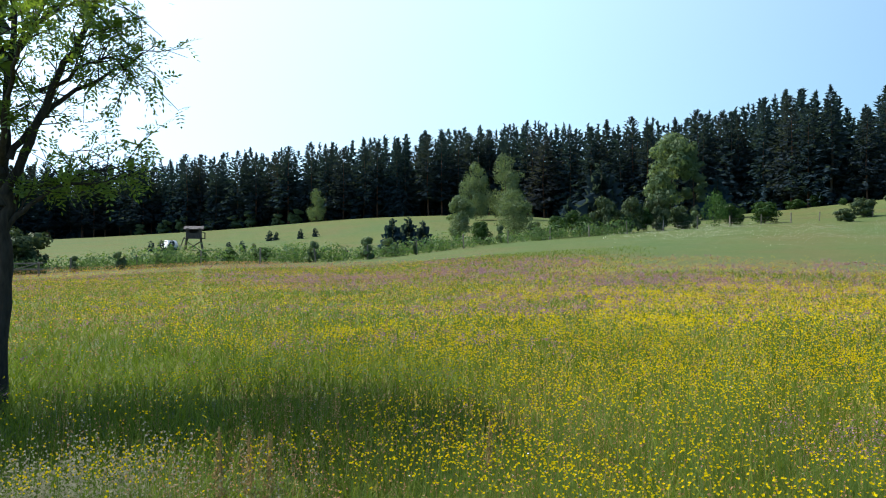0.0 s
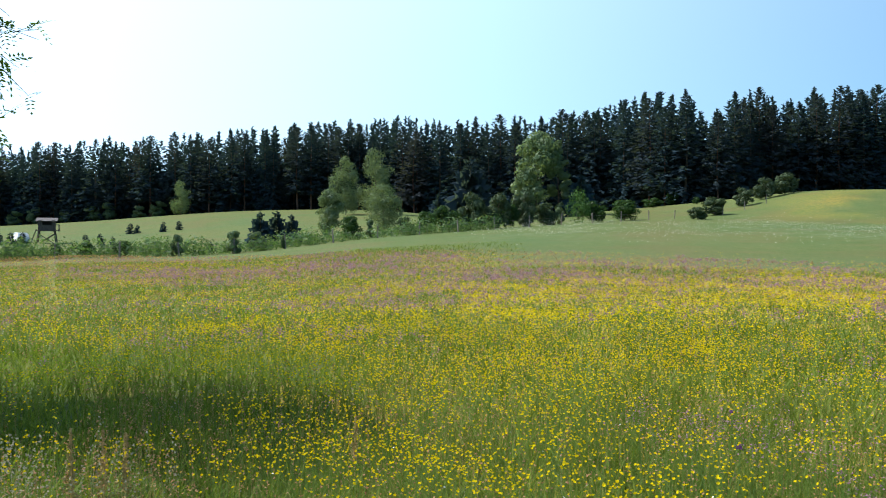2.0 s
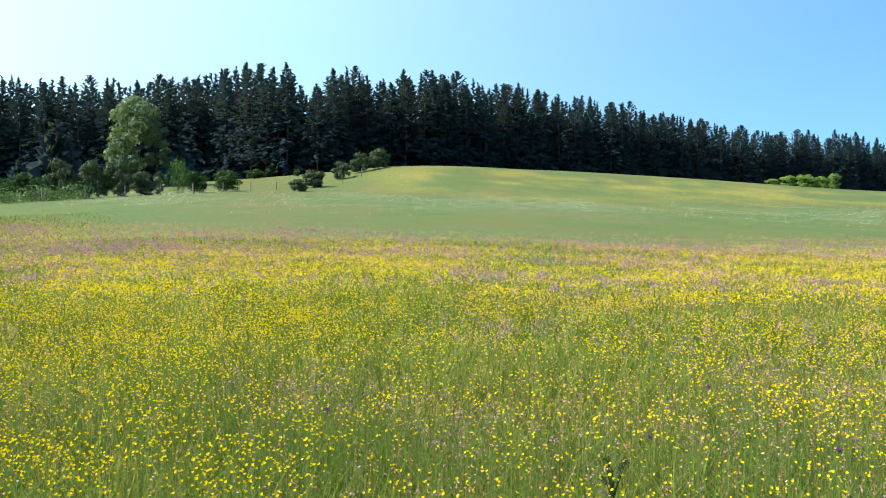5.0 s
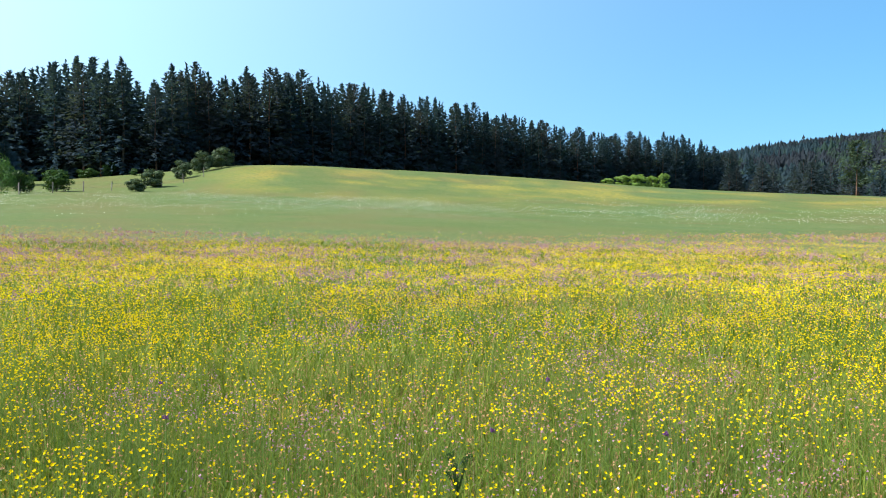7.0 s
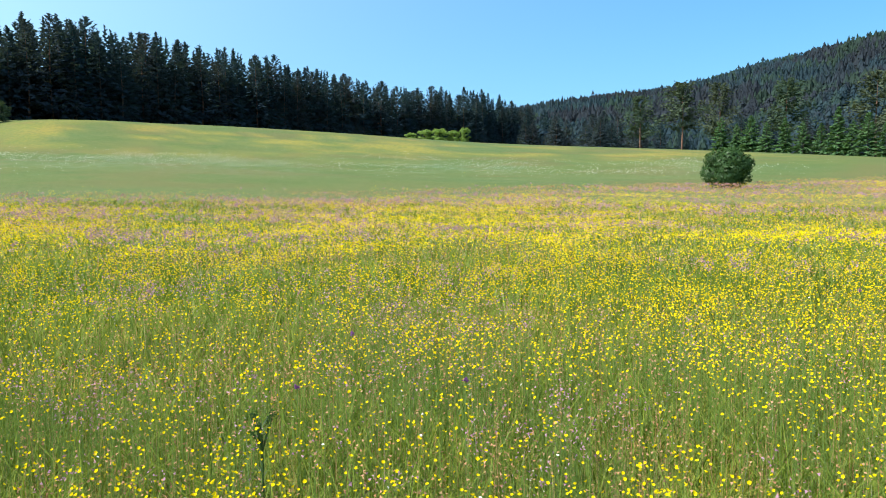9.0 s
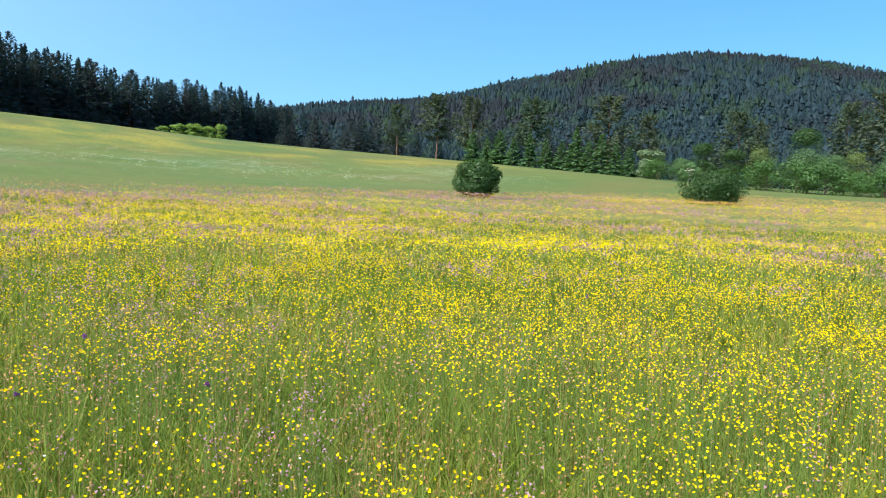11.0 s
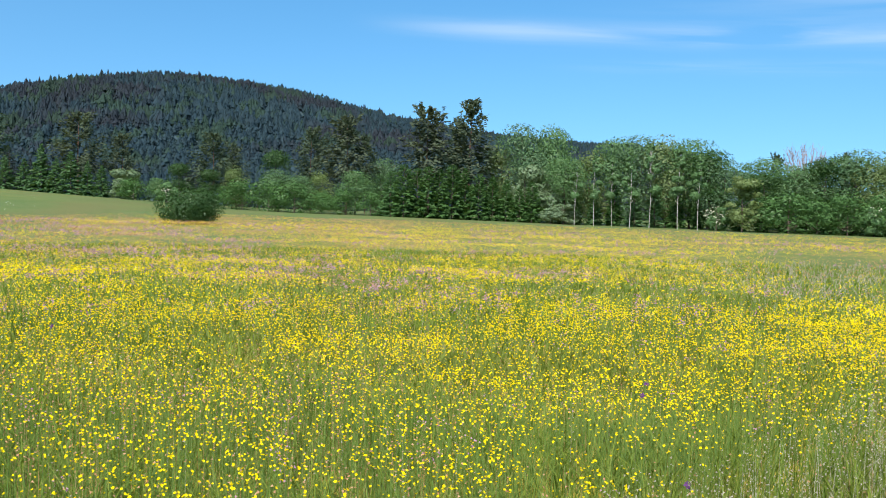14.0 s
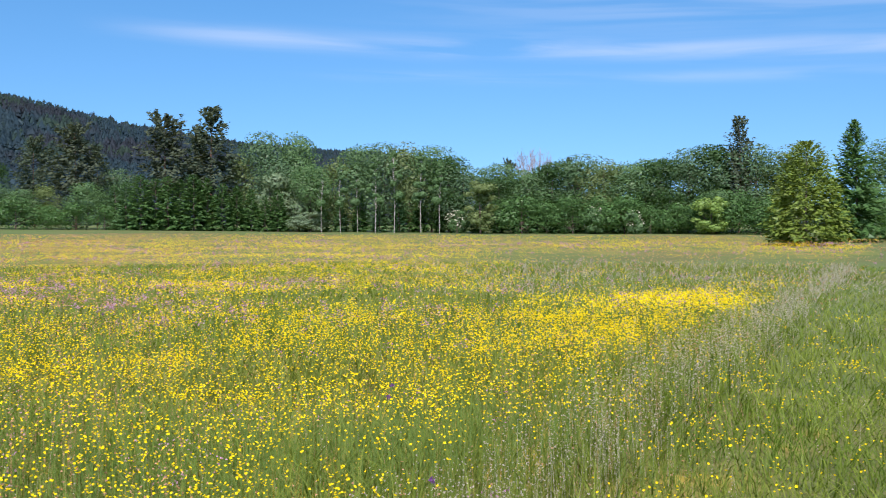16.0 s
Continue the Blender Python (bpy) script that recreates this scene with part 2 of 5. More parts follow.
def ground_z(x, y):
    x, y = np.asarray(x, float), np.asarray(y, float)
    r = np.hypot(x, y)
    az = np.degrees(np.arctan2(x, y))
    r1, z1 = glide(az, AZ_K, MID_R), glide(az, AZ_K, MID_Z)
    r2, z2 = glide(az, AZ_K, TOP_R), glide(az, AZ_K, TOP_Z)
    s1, s2 = z1 / r1, (z2 - z1) / (r2 - r1)
    m1 = np.where(s1 * s2 > 0, 2 * s1 * s2 / (s1 + s2 + 1e-9), 0.5 * (s1 + s2) * 0.5)
    m2 = s2 * 0.25

    def herm(u, h, a, ma, b, mb):
        return ((2 * u**3 - 3 * u**2 + 1) * a + (u**3 - 2 * u**2 + u) * h * ma
                + (-2 * u**3 + 3 * u**2) * b + (u**3 - u**2) * h * mb)
    za = herm(np.clip(r / r1, 0, 1), r1, 0, 0, z1, m1)
    zb = herm(np.clip((r - r1) / (r2 - r1), 0, 1), r2 - r1, z1, m1, z2, m2)
    z = np.where(r < r1, za, zb)
    z = z + step(r, r2, r2 + 60) * (0.4 * np.clip(4 - 0 * z, 0, 4) * 0.3)
    hill = glide(az, HILL_A, HILL_Z)
    z = z + np.maximum(hill - z, 0) * step(r, 400, 950) - step(r, 1000, 2600) * hill * 0.7
    z = z + 0.05 * (fbm(x / 4, y / 4) - 0.5) * step(r, 2, 6)
    return z


def spot(az, r):
    x, y = way(az, r)
    return x, y, float(ground_z(x, y))


def fence_y(x):
    return 85.0 + 0.54 * x


FLOWER_R = [90, 88, 70, 61, 54, 47, 40, 36, 35, 43, 50, 58, 72, 86, 86, 84, 84]
FLOWER_A = [-60, -30, -12, -6, 0, 7, 16, 30, 45, 57, 66, 74, 82, 90, 100, 140, 180]


def verge(x, y):
    """Distance from the meadow's edge; below zero is the grassy verge, where the camera stands."""
    return (x - 4.2) * 0.833 + (y + 2.7) * 0.553


def zones(x, y):
    """How much of the meadow is yellow, pink and white in flower, and pale in seed, 0 to 1 each."""
    r, az = np.hypot(x, y), np.degrees(np.arctan2(x, y))
    big, mid, fine = fbm(x / 11, y / 11), fbm(x / 3.4 + 40, y / 3.4), fbm(x / 1.1, y / 1.1 + 60)
    edge = glide(az, FLOWER_A, FLOWER_R)
    inside = 1 - step(r + 8 * (big - 0.5), edge - 9, edge + 6)
    v = verge(x, y)
    rich = step(big, 0.25, 0.6) * 0.5 + 0.5
    tiny = fbm(x / 0.42 + 31, y / 0.42 + 17)
    close = 1 - step(r, 9, 20)
    rich = rich * (0.10 + 0.90 * step((0.5 - 0.15 * close) * mid + (0.5 - 0.15 * close) * fine + 0.30 * close * tiny, 0.39 + 0.07 * close, 0.60 - 0.05 * close))
    left = step(az + 1.2 * (r - 10), -24, 4)                       # sparser by the tree
    rich = rich * (0.28 + 0.72 * left)
    gold = np.exp(-((r - 22) / 9.0) ** 2) * step(az, 6, 24) * (1 - step(az, 72, 95)) * (0.35 + 0.65 * step(0.6 * mid + 0.4 * fine, 0.36, 0.58)) * 0.6
    fade = step(r, edge - 0.30 * edge, edge - 2) * (1 - step(az, 78, 92))
    rich = rich * (1 + 0.9 * step(az, 0, 14) * (1 - step(az, 52, 75)))
    along = (x - 4.2) * 0.553 - (y + 2.7) * 0.833
    patch = step(along, 0.8, 2.5) * (1 - step(along, 11, 17)) * step(v, 0.0, 0.35) * (1 - step(v + 0.8 * (mid - 0.5), 1.6, 3.4)) * (0.45 + 0.55 * step(fine, 0.3, 0.55))
    verge_patch = np.exp(-((x - 4.3) / 0.45) ** 2 - ((y + 4.05) / 0.6) ** 2) + 0.8 * step(fine, 0.58, 0.68) * (1 - step(r, 7, 10)) * step(az, 112, 122) * (1 - step(v, -1.0, -0.7))
    lit_strip = np.exp(-((r - 4.9) / 0.55) ** 2) * (1 - step(az, -4, 10)) * step(az, -33, -24) * (0.3 + 0.7 * step(fine, 0.35, 0.55))
    bare = np.exp(-((r - 31) / 15.0) ** 4) * step(az, 114, 127) * (1 - step(az, 142, 150))
    yellow = inside * np.clip((0.62 + (0.85 - 0.3 * step(az, 75, 100)) * (1 - step(r, 7, 16))) * rich + 0.55 * gold + 0.9 * patch, 0, 1.1) * (1 - 0.93 * bare) * (1 - (0.4 + 0.3 * step(az, -4, 12)) * fade) * (1 - 0.5 * step(r, 52, 66) * step(az, 88, 100))
    crest = np.exp(-((r - 128) / 22.0) ** 2) * step(az, 26, 34) * (1 - step(az, 66, 84)) * step(0.5 * mid + 0.5 * big, 0.45, 0.65) * 0.6
    yellow = yellow * (1 - (0.9 * step(az, 90, 115) + 0.3 * (1 - step(az, 90, 115))) * (1 - step(v, -0.3, 0.15))) + crest + 0.8 * verge_patch + 0.9 * lit_strip
    pink = inside * step(fbm(x / 2.6 + 90, y / 2.6), 0.50, 0.68) * (0.15 + 0.35 * step(r, 8, 16) * (1 - 0.25 * step(az, 62, 80)))
    for px, py, ps in ((2.4, 4.9, .5), (2.5, 4.0, .4), (2.8, 3.4, .35), (5.7, 4.1, .7), (5.0, 6.4, .7), (3.6, 1.7, .4), (5.6, 3.5, .5), (11.7, -3.2, .9), (14.1, -3.0, 1.0)):
        pink = pink + 0.75 * np.exp(-((x - px) ** 2 + (y - py) ** 2) / ps**2)
    band = np.exp(-((r - glide(az, [-20, -13, 4, 13, 30, 60], [38, 36, 32, 27, 26, 30]) - 4 * (big - 0.5)) / 4.0) ** 2) * step(az, -22, -4) * (1 - step(az, 34, 70))
    spot_ = np.exp(-((x - 6.0) / 1.8) ** 2 - ((y - 24.6) / 1.3) ** 2)
    pink = np.clip(pink + band * (0.30 + 0.6 * step(mid, 0.4, 0.62)) * (1 - 0.4 * step(az, 16, 30)) + 1.2 * spot_, 0, 1)
    pink = pink * (0.2 + 0.8 * step(v, 0, 1.2)) * (1 - 0.5 * step(az, 92, 104)) * (1 - 0.9 * bare) * (0.35 + 0.65 * step(az, -16, -6))
    wband = np.exp(-((r - (74 + 0.2 * az)) / 15.0) ** 2) * step(az, 8, 16) * (1 - step(az, 68, 80))
    wh = 0.42 * wband * step(0.5 * mid + 0.5 * fbm(x / 8 + 3, y / 8), 0.44, 0.60)
    pale = step(v, -0.75, -0.55) * (1 - step(v, -0.1, 0.12)) * (0.55 + 0.45 * step(fine, 0.35, 0.6)) * step(az, 95, 115) * (0.5 + 0.5 * step(r, 5, 10))
    pale = pale + 0.25 * bare + 1.3 * np.exp(-((x + 2.2) / 0.9) ** 2 - ((y - 4.4) / 0.8) ** 2) * (0.4 + 0.6 * step(fine, 0.3, 0.6))
    brown = np.exp(-((r - edge - 3) / 7.0) ** 2) * (1 - step(az, 70, 90)) * (0.5 + 0.5 * mid)
    return yellow, pink, wh, pale, brown


def arrays(name, V, F, mats, idx=None, smooth=False):
    """A mesh from arrays: vertices, and faces of one size or a list of arrays of several sizes."""
    V = np.ascontiguousarray(V, np.float32)
    Fs = F if isinstance(F, list) else [F]
    loops = np.concatenate([f.ravel() for f in Fs]).astype(np.int32)
    sizes = np.concatenate([np.full(len(f), f.shape[1]) for f in Fs]).astype(np.int32)
    me = bpy.data.meshes.new(name)
    me.vertices.add(len(V))
    me.vertices.foreach_set("co", V.ravel())
    me.loops.add(len(loops))
    me.loops.foreach_set("vertex_index", loops)
    me.polygons.add(len(sizes))
    me.polygons.foreach_set("loop_start", (np.cumsum(sizes) - sizes).astype(np.int32))
    for m in (mats if isinstance(mats, (list, tuple)) else [mats]):
        me.materials.append(m)
    if idx is not None:
        me.polygons.foreach_set("material_index", np.asarray(idx, np.int32))
    me.polygons.foreach_set("use_smooth", np.full(len(sizes), smooth))
    me.update(calc_edges=True)
    me.validate()
    return me


def build_ground():
    ra = np.concatenate([np.linspace(0.4, 12, 24), np.geomspace(12.5, 130, 90), np.geomspace(133, 1100, 50), [1400, 2000, 3000, 4500]])
    aa = np.radians(np.arange(-180, 180, 1.0))
    R, A = np.meshgrid(ra, aa, indexing="ij")
    X, Y = R * np.sin(A), R * np.cos(A)
    Z = ground_z(X, Y)
    n, m = R.shape
    V = np.stack([X, Y, Z], -1).reshape(-1, 3)
    i, j = np.meshgrid(np.arange(n - 1), np.arange(m), indexing="ij")
    F = np.stack([i * m + j, i * m + (j + 1) % m, (i + 1) * m + (j + 1) % m, (i + 1) * m + j], -1).reshape(-1, 4)[:, ::-1]
    V = np.vstack([V, [[0, 0, float(ground_z(0, 0))]]])
    c = np.arange(m)
    cap = np.stack([np.full(m, n * m), (c + 1) % m, c], -1)
    me = arrays("ground", V, [F, cap], MEADOW, smooth=True)
    ye, pi, wh, pa, br = zones(V[:, 0], V[:, 1])
    beyond = step(V[:, 1] - fence_y(V[:, 0]), -1.0, 2.0) * (1 - step(np.degrees(np.arctan2(V[:, 0], V[:, 1])), 26, 29))
    hazed_wood = step(np.hypot(V[:, 0], V[:, 1]), 390, 430)
    for key, val in (("hazed_wood", hazed_wood), ("yellow", ye), ("pink", pi), ("white", wh), ("beyond", beyond), ("brown", br)):
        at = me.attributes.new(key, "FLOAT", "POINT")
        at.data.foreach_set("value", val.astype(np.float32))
    ob = new("ground", me)
    return tagged(ob, "flowering hay meadow on gently rising ground", "meadow", kind="structure")


def meadow_material():
    m = Mat("meadow_sward")
    pos = m.node("ShaderNodeNewGeometry").outputs["Position"]

    def attr(k):
        n = m.node("ShaderNodeAttribute")
        n.attribute_name = k
        return n.outputs["Fac"]
    n1, n2, n3 = m.noise(0.12, 4, pos), m.noise(0.9, 4, pos), m.noise(7.0, 3, pos)
    col = m.mix(m.ramp(n1, 0.3, 0.7), (0.068, 0.103, 0.026), (0.101, 0.122, 0.038))
    col = m.mix(m.math("MULTIPLY", m.ramp(n2, 0.35, 0.75), 0.5), col, (0.050, 0.096, 0.026))
    col = m.mix(m.math("MULTIPLY", m.ramp(n3, 0.45, 0.7), 0.4), col, (0.142, 0.151, 0.071))
    field = m.mix(m.ramp(n2, 0.3, 0.7), (0.080, 0.110, 0.030), (0.113, 0.136, 0.044))
    col = m.mix(attr("beyond"), col, field)
    col = m.mix(m.math("MULTIPLY", attr("brown"), 0.55), col, (0.126, 0.106, 0.053))
    drift = m.noise(0.050, 4, pos)
    col = m.mix(m.math("MULTIPLY", m.ramp(drift, 0.52, 0.64), 0.5), col, (0.133, 0.122, 0.042))
    col = m.mix(m.math("MULTIPLY", m.ramp(drift, 0.47, 0.36), 0.45), col, (0.068, 0.115, 0.047))
    n4, n5 = m.noise(0.35, 6, pos, (1, 1, 1)), m.noise(2.6, 5, pos)
    col = m.mix(m.math("MULTIPLY", m.ramp(n4, 0.42, 0.66), 0.55), col, (0.121, 0.126, 0.048))
    col = m.mix(m.math("MULTIPLY", m.ramp(n5, 0.44, 0.66), 0.5), col, (0.048, 0.092, 0.026))
    band, fleck = m.noise(0.11, 5, pos, (1, 1, 1)), m.noise(9.0, 4, pos)
    col = m.mix(m.math("MULTIPLY", m.ramp(band, 0.50, 0.62), 0.45), col, (0.126, 0.098, 0.041))
    col = m.mix(m.math("MULTIPLY", m.ramp(fleck, 0.46, 0.60), 0.5), col, (0.043, 0.079, 0.019))
    sp, sq = m.noise(2.3, 6, pos), m.noise(1.4, 6, pos, (1, 1, 1))
    sw = m.noise(1.1, 6, pos)
    col = m.mix(m.math("MULTIPLY", m.math("MULTIPLY", attr("pink"), m.ramp(sq, 0.36, 0.60)), 0.6), col, (0.20, 0.115, 0.145))
    col = m.mix(m.math("MULTIPLY", m.math("MULTIPLY", attr("yellow"), m.ramp(sp, 0.28, 0.64)), 0.72), col, (0.408, 0.294, 0.036))
    col = m.mix(m.math("MULTIPLY", m.math("MULTIPLY", attr("white"), m.ramp(sw, 0.46, 0.64)), 0.3), col, (0.40, 0.45, 0.36))
    # forest floor in the hill trees' blue-green, distance haze included in the colour
    col = m.mix(attr("hazed_wood"), col, (0.034, 0.058, 0.066))
    return m.surface(col, 0.95, normal=m.bump(n3, 0.6, 0.10), spec=0.1)


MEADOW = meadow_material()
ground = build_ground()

# ---- builders ----


def part(name, me, parent, label=""):
    ob = new(name, me)
    ob.parent = parent
    if label:
        ob["label"] = label
    return ob


def thing(name, label, category, group=""):
    ob = new(name)
    ob.empty_display_size = 0.3
    return tagged(ob, label, category, group)


def tube(paths, sides=6):
    """Tapered limbs: each path is a list of (x, y, z, radius)."""
    V, F = [], []
    for p in paths:
        p = np.asarray(p, float)
        base = len(V)
        for k in range(len(p)):
            d = p[min(k + 1, len(p) - 1), :3] - p[max(k - 1, 0), :3]
            d = d / (np.linalg.norm(d) + 1e-9)
            a = np.cross(d, [0.31, 0.95, 0.1])
            a = a / (np.linalg.norm(a) + 1e-9)
            b = np.cross(d, a)
            for s in range(sides):
                w = 2 * math.pi * s / sides
                V.append(p[k, :3] + p[k, 3] * (a * math.cos(w) + b * math.sin(w)))
        for k in range(len(p) - 1):
            for s in range(sides):
                q = base + k * sides
                F.append((q + s, q + (s + 1) % sides, q + sides + (s + 1) % sides, q + sides + s))
    return np.array(V), np.array(F)


def spruce_crown(rng, whorls=24, spread=0.20, low=0.06, per=8, ragged=0.25, power=0.8, jitter=1.5):
    """Drooping feathered branches round a stem, for a tree 1 m high."""
    V, T = [], []
    for k in range(whorls):
        u = (k + rng.random() * 0.8) / whorls
        z0 = low + (1 - low) * u
        R = spread * ((1 - u) ** power) * (1 + ragged * (rng.random() - 0.5) * 2) + 0.006
        if u < 0.12:
            R *= 0.6 + 3.0 * u
        for b in range(per if u < 0.75 else max(4, per - 3)):
            if rng.random() < 0.08:
                continue
            a = 2 * math.pi * (b + rng.random()) / per
            z = z0 + jitter * (rng.random() - 0.5) * (1 - low) / whorls
            L = R * (0.6 + 0.6 * rng.random())
            d = np.array([math.cos(a), math.sin(a), 0.0])
            s = np.array([-d[1], d[0], 0.0])
            droop = (0.68 - 1.1 * u) * L
            root = np.array([0, 0, z])
            wid = L * 0.25
            for t0, t1, ws in ((0.15, 0.62, 1.0), (0.5, 1.0, 0.75)):
                p0 = root + d * L * t0 - np.array([0, 0, droop * t0 * t0])
                p1 = root + d * L * t1 - np.array([0, 0, droop * t1 * t1])
                for sg in (-1, 1):
                    q = p0 * 0.45 + p1 * 0.55 + s * sg * wid * ws - np.array([0, 0, (0.16 + 0.30 * rng.random()) * L])
                    n = len(V)
                    V += [p0, p1, q]
                    T.append((n, n + 1, n + 2))
            n = len(V)
            tip = root + d * L - np.array([0, 0, droop])
            V += [root + np.array([0, 0, 0.012]), tip, root + d * L * 0.5 - np.array([0, 0, 0.03 + droop * 0.4])]
            T.append((n, n + 1, n + 2))
    n = len(V)
    V += [np.array([0.008, 0, 0.94]), np.array([-0.008, 0.004, 0.94]), np.array([0, 0, 1.0])]
    T.append((n, n + 1, n + 2))
    return np.array(V), np.array(T)


def clump(rng, centres, radii, count, size, flat=1.0, shell=0.55):
    """Leaf sprays scattered through ellipsoids."""
    centres, radii = np.asarray(centres, float), np.asarray(radii, float)
    wgt = np.maximum(radii.prod(1), 0.03 * radii.prod(1).max()) ** (2 / 3)
    k = rng.choice(len(centres), count, p=wgt / wgt.sum())
    d = rng.normal(size=(count, 3))
    d /= np.linalg.norm(d, axis=1, keepdims=True)
    rad = shell + (1 - shell) * rng.random((count, 1)) ** 0.7
    P = centres[k] + d * radii[k] * rad
    a = rng.normal(size=(count, 3)) * np.array([1, 1, flat])
    a -= 0.8 * d * (a * d).sum(1, keepdims=True)
    a /= np.linalg.norm(a, axis=1, keepdims=True)
    b = np.cross(a, d + 0.25 * rng.normal(size=(count, 3)))
    b /= np.linalg.norm(b, axis=1, keepdims=True) + 1e-9
    s = size * (0.6 + 0.8 * rng.random((count, 1))) * np.minimum(1, 0.35 + 0.65 * (radii[k, :1] / np.median(radii[:, 0])))
    V = np.stack([P - a * s, P + a * s * 0.8 + b * s * 0.6, P + a * s * 0.8 - b * s * 0.6], 1).reshape(-1, 3)
    return V, np.arange(count * 3).reshape(-1, 3)


def lobes(rng, n, h, w, low, shape="round", lob=1.0):
    """Centres and radii of the lobes of a crown between the heights low and h."""
    C, Rr = [], []
    for i in range(n):
        u = rng.random()
        if shape == "tall" and i < 9:
            u = 0.70 + 0.034 * i
        z = low + (h - low) * (0.08 + (0.90 if shape == "tall" else 0.84) * u)
        if shape == "round":
            lim = math.sqrt(max(0.02, 1 - (2 * u - 0.9) ** 2 / 1.25))
        elif shape == "tall":
            lim = (1 - u) ** 0.7 * 0.97 + 0.03
        else:                                   # oval
            lim = math.sqrt(math.sin(math.pi * (0.10 + 0.86 * u)))
        a, q = rng.random() * 2 * math.pi, math.sqrt(rng.random()) * lim
        s = lob * w * (0.11 + 0.13 * rng.random()) * (1 - 0.66 * u if shape == "tall" else 1)
        C.append((math.cos(a) * q * (w * 0.5 - s * 0.5), math.sin(a) * q * (w * 0.5 - s * 0.5), z))
        Rr.append((s, s, s * (0.55 if shape == "oval" else 0.8)))
    return np.array(C), np.array(Rr)


def limbs_to(rng, C, h, r0, fork, bend=0.03):
    """A trunk up to the height h and limbs out to the lobes."""
    ph = rng.random() * 6
    trunk = [(bend * h * math.sin(ph + 3 * u) * u, bend * h * math.cos(ph + 2 * u) * u, u * h, r0 * (1 - u) ** 0.8 + 0.008) for u in np.linspace(0, 1, 8)]
    paths = [trunk]
    for c in C:
        z0 = min(max(fork, c[2] - 0.5 * math.hypot(c[0], c[1]) - 0.12 * h), 0.9 * h)
        k = z0 / h
        st = np.array([np.interp(z0, [q[2] for q in trunk], [q[j] for q in trunk]) for j in range(2)] + [z0])
        midp = st * 0.5 + np.array(c) * 0.5 + np.array([0, 0, -0.02 * h])
        paths.append([(*st, r0 * 0.35 * (1 - k) + 0.012), (*midp, r0 * 0.2 * (1 - k) + 0.008), (*c, 0.006)])
    return paths


def make_spruce(name, label, category, seed, h, w, mat, group="", trunk_mat=None, **kw):
    rng = np.random.default_rng(seed)
    V, T = spruce_crown(rng, spread=0.5 * w / h, **kw)
    ob = thing(name, label, category, group)
    tv, tf = tube([[(0, 0, -0.3, 0.011 * h + 0.02), (0, 0, 0.4 * h, 0.008 * h + 0.01), (0, 0, 0.97 * h, 0.006)]], 6)
    part("trunk", arrays("trunk", tv, tf, trunk_mat or BARK, smooth=True), ob)
    part("crown", arrays("crown", V * h, T, mat), ob)
    return ob


def conifer_crown(g, h, w, low, power, branches, sprays, size, droop=0.3, inner=0.2, ragged=0.5, jitter=0.0, taper=0.72):
    """Needle sprays along branches set round a stem, in the outline of a cone (power 1) to a dome (power 0.4)."""
    u = (np.arange(branches) + g.random(branches)) / branches
    a = 2.39996 * np.arange(branches) + 0.6 * g.normal(size=branches)
    R = 0.5 * w * (1 - u) ** power * (1 - 0.5 * ragged + ragged * g.random(branches)) + 0.008 * w
    R *= np.minimum(1.0, 0.55 + 4.5 * u)
    z0 = low * h + (0.985 - low) * h * u
    k = np.repeat(np.arange(branches), sprays)
    t = inner + (1 - inner) * (np.tile(np.arange(sprays), branches) + g.random(len(k))) / sprays
    d = np.stack([np.cos(a), np.sin(a), 0 * a], -1)[k]
    side = np.stack([-np.sin(a), np.cos(a), 0 * a], -1)[k]
    fall = R[k] * (droop - 0.9 * u[k]) * t**1.5
    P = d * (R[k] * t)[:, None]
    P[:, 2] = z0[k] - fall
    P += g.normal(size=P.shape) * jitter * R[k][:, None]
    turn = 0.9 * g.normal(size=len(k))
    ax = d * np.cos(turn)[:, None] + side * np.sin(turn)[:, None]
    ax[:, 2] += -0.30 + 0.9 * u[k] ** 2 + 0.25 * g.normal(size=len(k))
    ax /= np.linalg.norm(ax, axis=1, keepdims=True)
    face = 0.5 * d + np.array([0, 0, 0.8]) + 0.45 * g.normal(size=P.shape)
    wd = np.cross(ax, face)
    wd /= np.linalg.norm(wd, axis=1, keepdims=True) + 1e-9
    sz = (size * (1 - taper * u[k]) * (0.65 + 0.7 * g.random(len(k))))[:, None]
    V = np.stack([P - 0.35 * ax * sz + 0.42 * wd * sz, P - 0.35 * ax * sz - 0.42 * wd * sz, P + ax * sz], 1).reshape(-1, 3)
    lead = np.array([[0.012 * h, 0, 0.93 * h], [-0.008 * h, 0.008 * h, 0.93 * h], [0, 0, h], [-0.004 * h, -0.010 * h, 0.93 * h], [0.008 * h, 0.006 * h, 0.93 * h], [0, 0, h]])
    V = np.vstack([V, lead])
    V[:, 2] = np.maximum(V[:, 2], 0.02)
    return V, np.arange(len(V)).reshape(-1, 3)


def make_conifer(name, label, category, seed, h, w, mat, low, power, branches, sprays, size, group="", trunk_mat=None, stem=0.009, **kw):
    g = np.random.default_rng(seed)
    ob = thing(name, label, category, group)
    r = stem * h
    lean = 0.012 * h * g.normal(size=2)
    tv, tf = tube([[(0, 0, -0.3, r + 0.02), (lean[0], lean[1], 0.4 * h, 0.75 * r + 0.01), (0, 0, 0.97 * h, 0.006)]], 6)
    part("trunk", arrays("trunk", tv, tf, trunk_mat or BARK, smooth=True), ob)
    part("crown", arrays("crown", *conifer_crown(g, h, w, low, power, branches, sprays, size, **kw), mat), ob)
    return ob


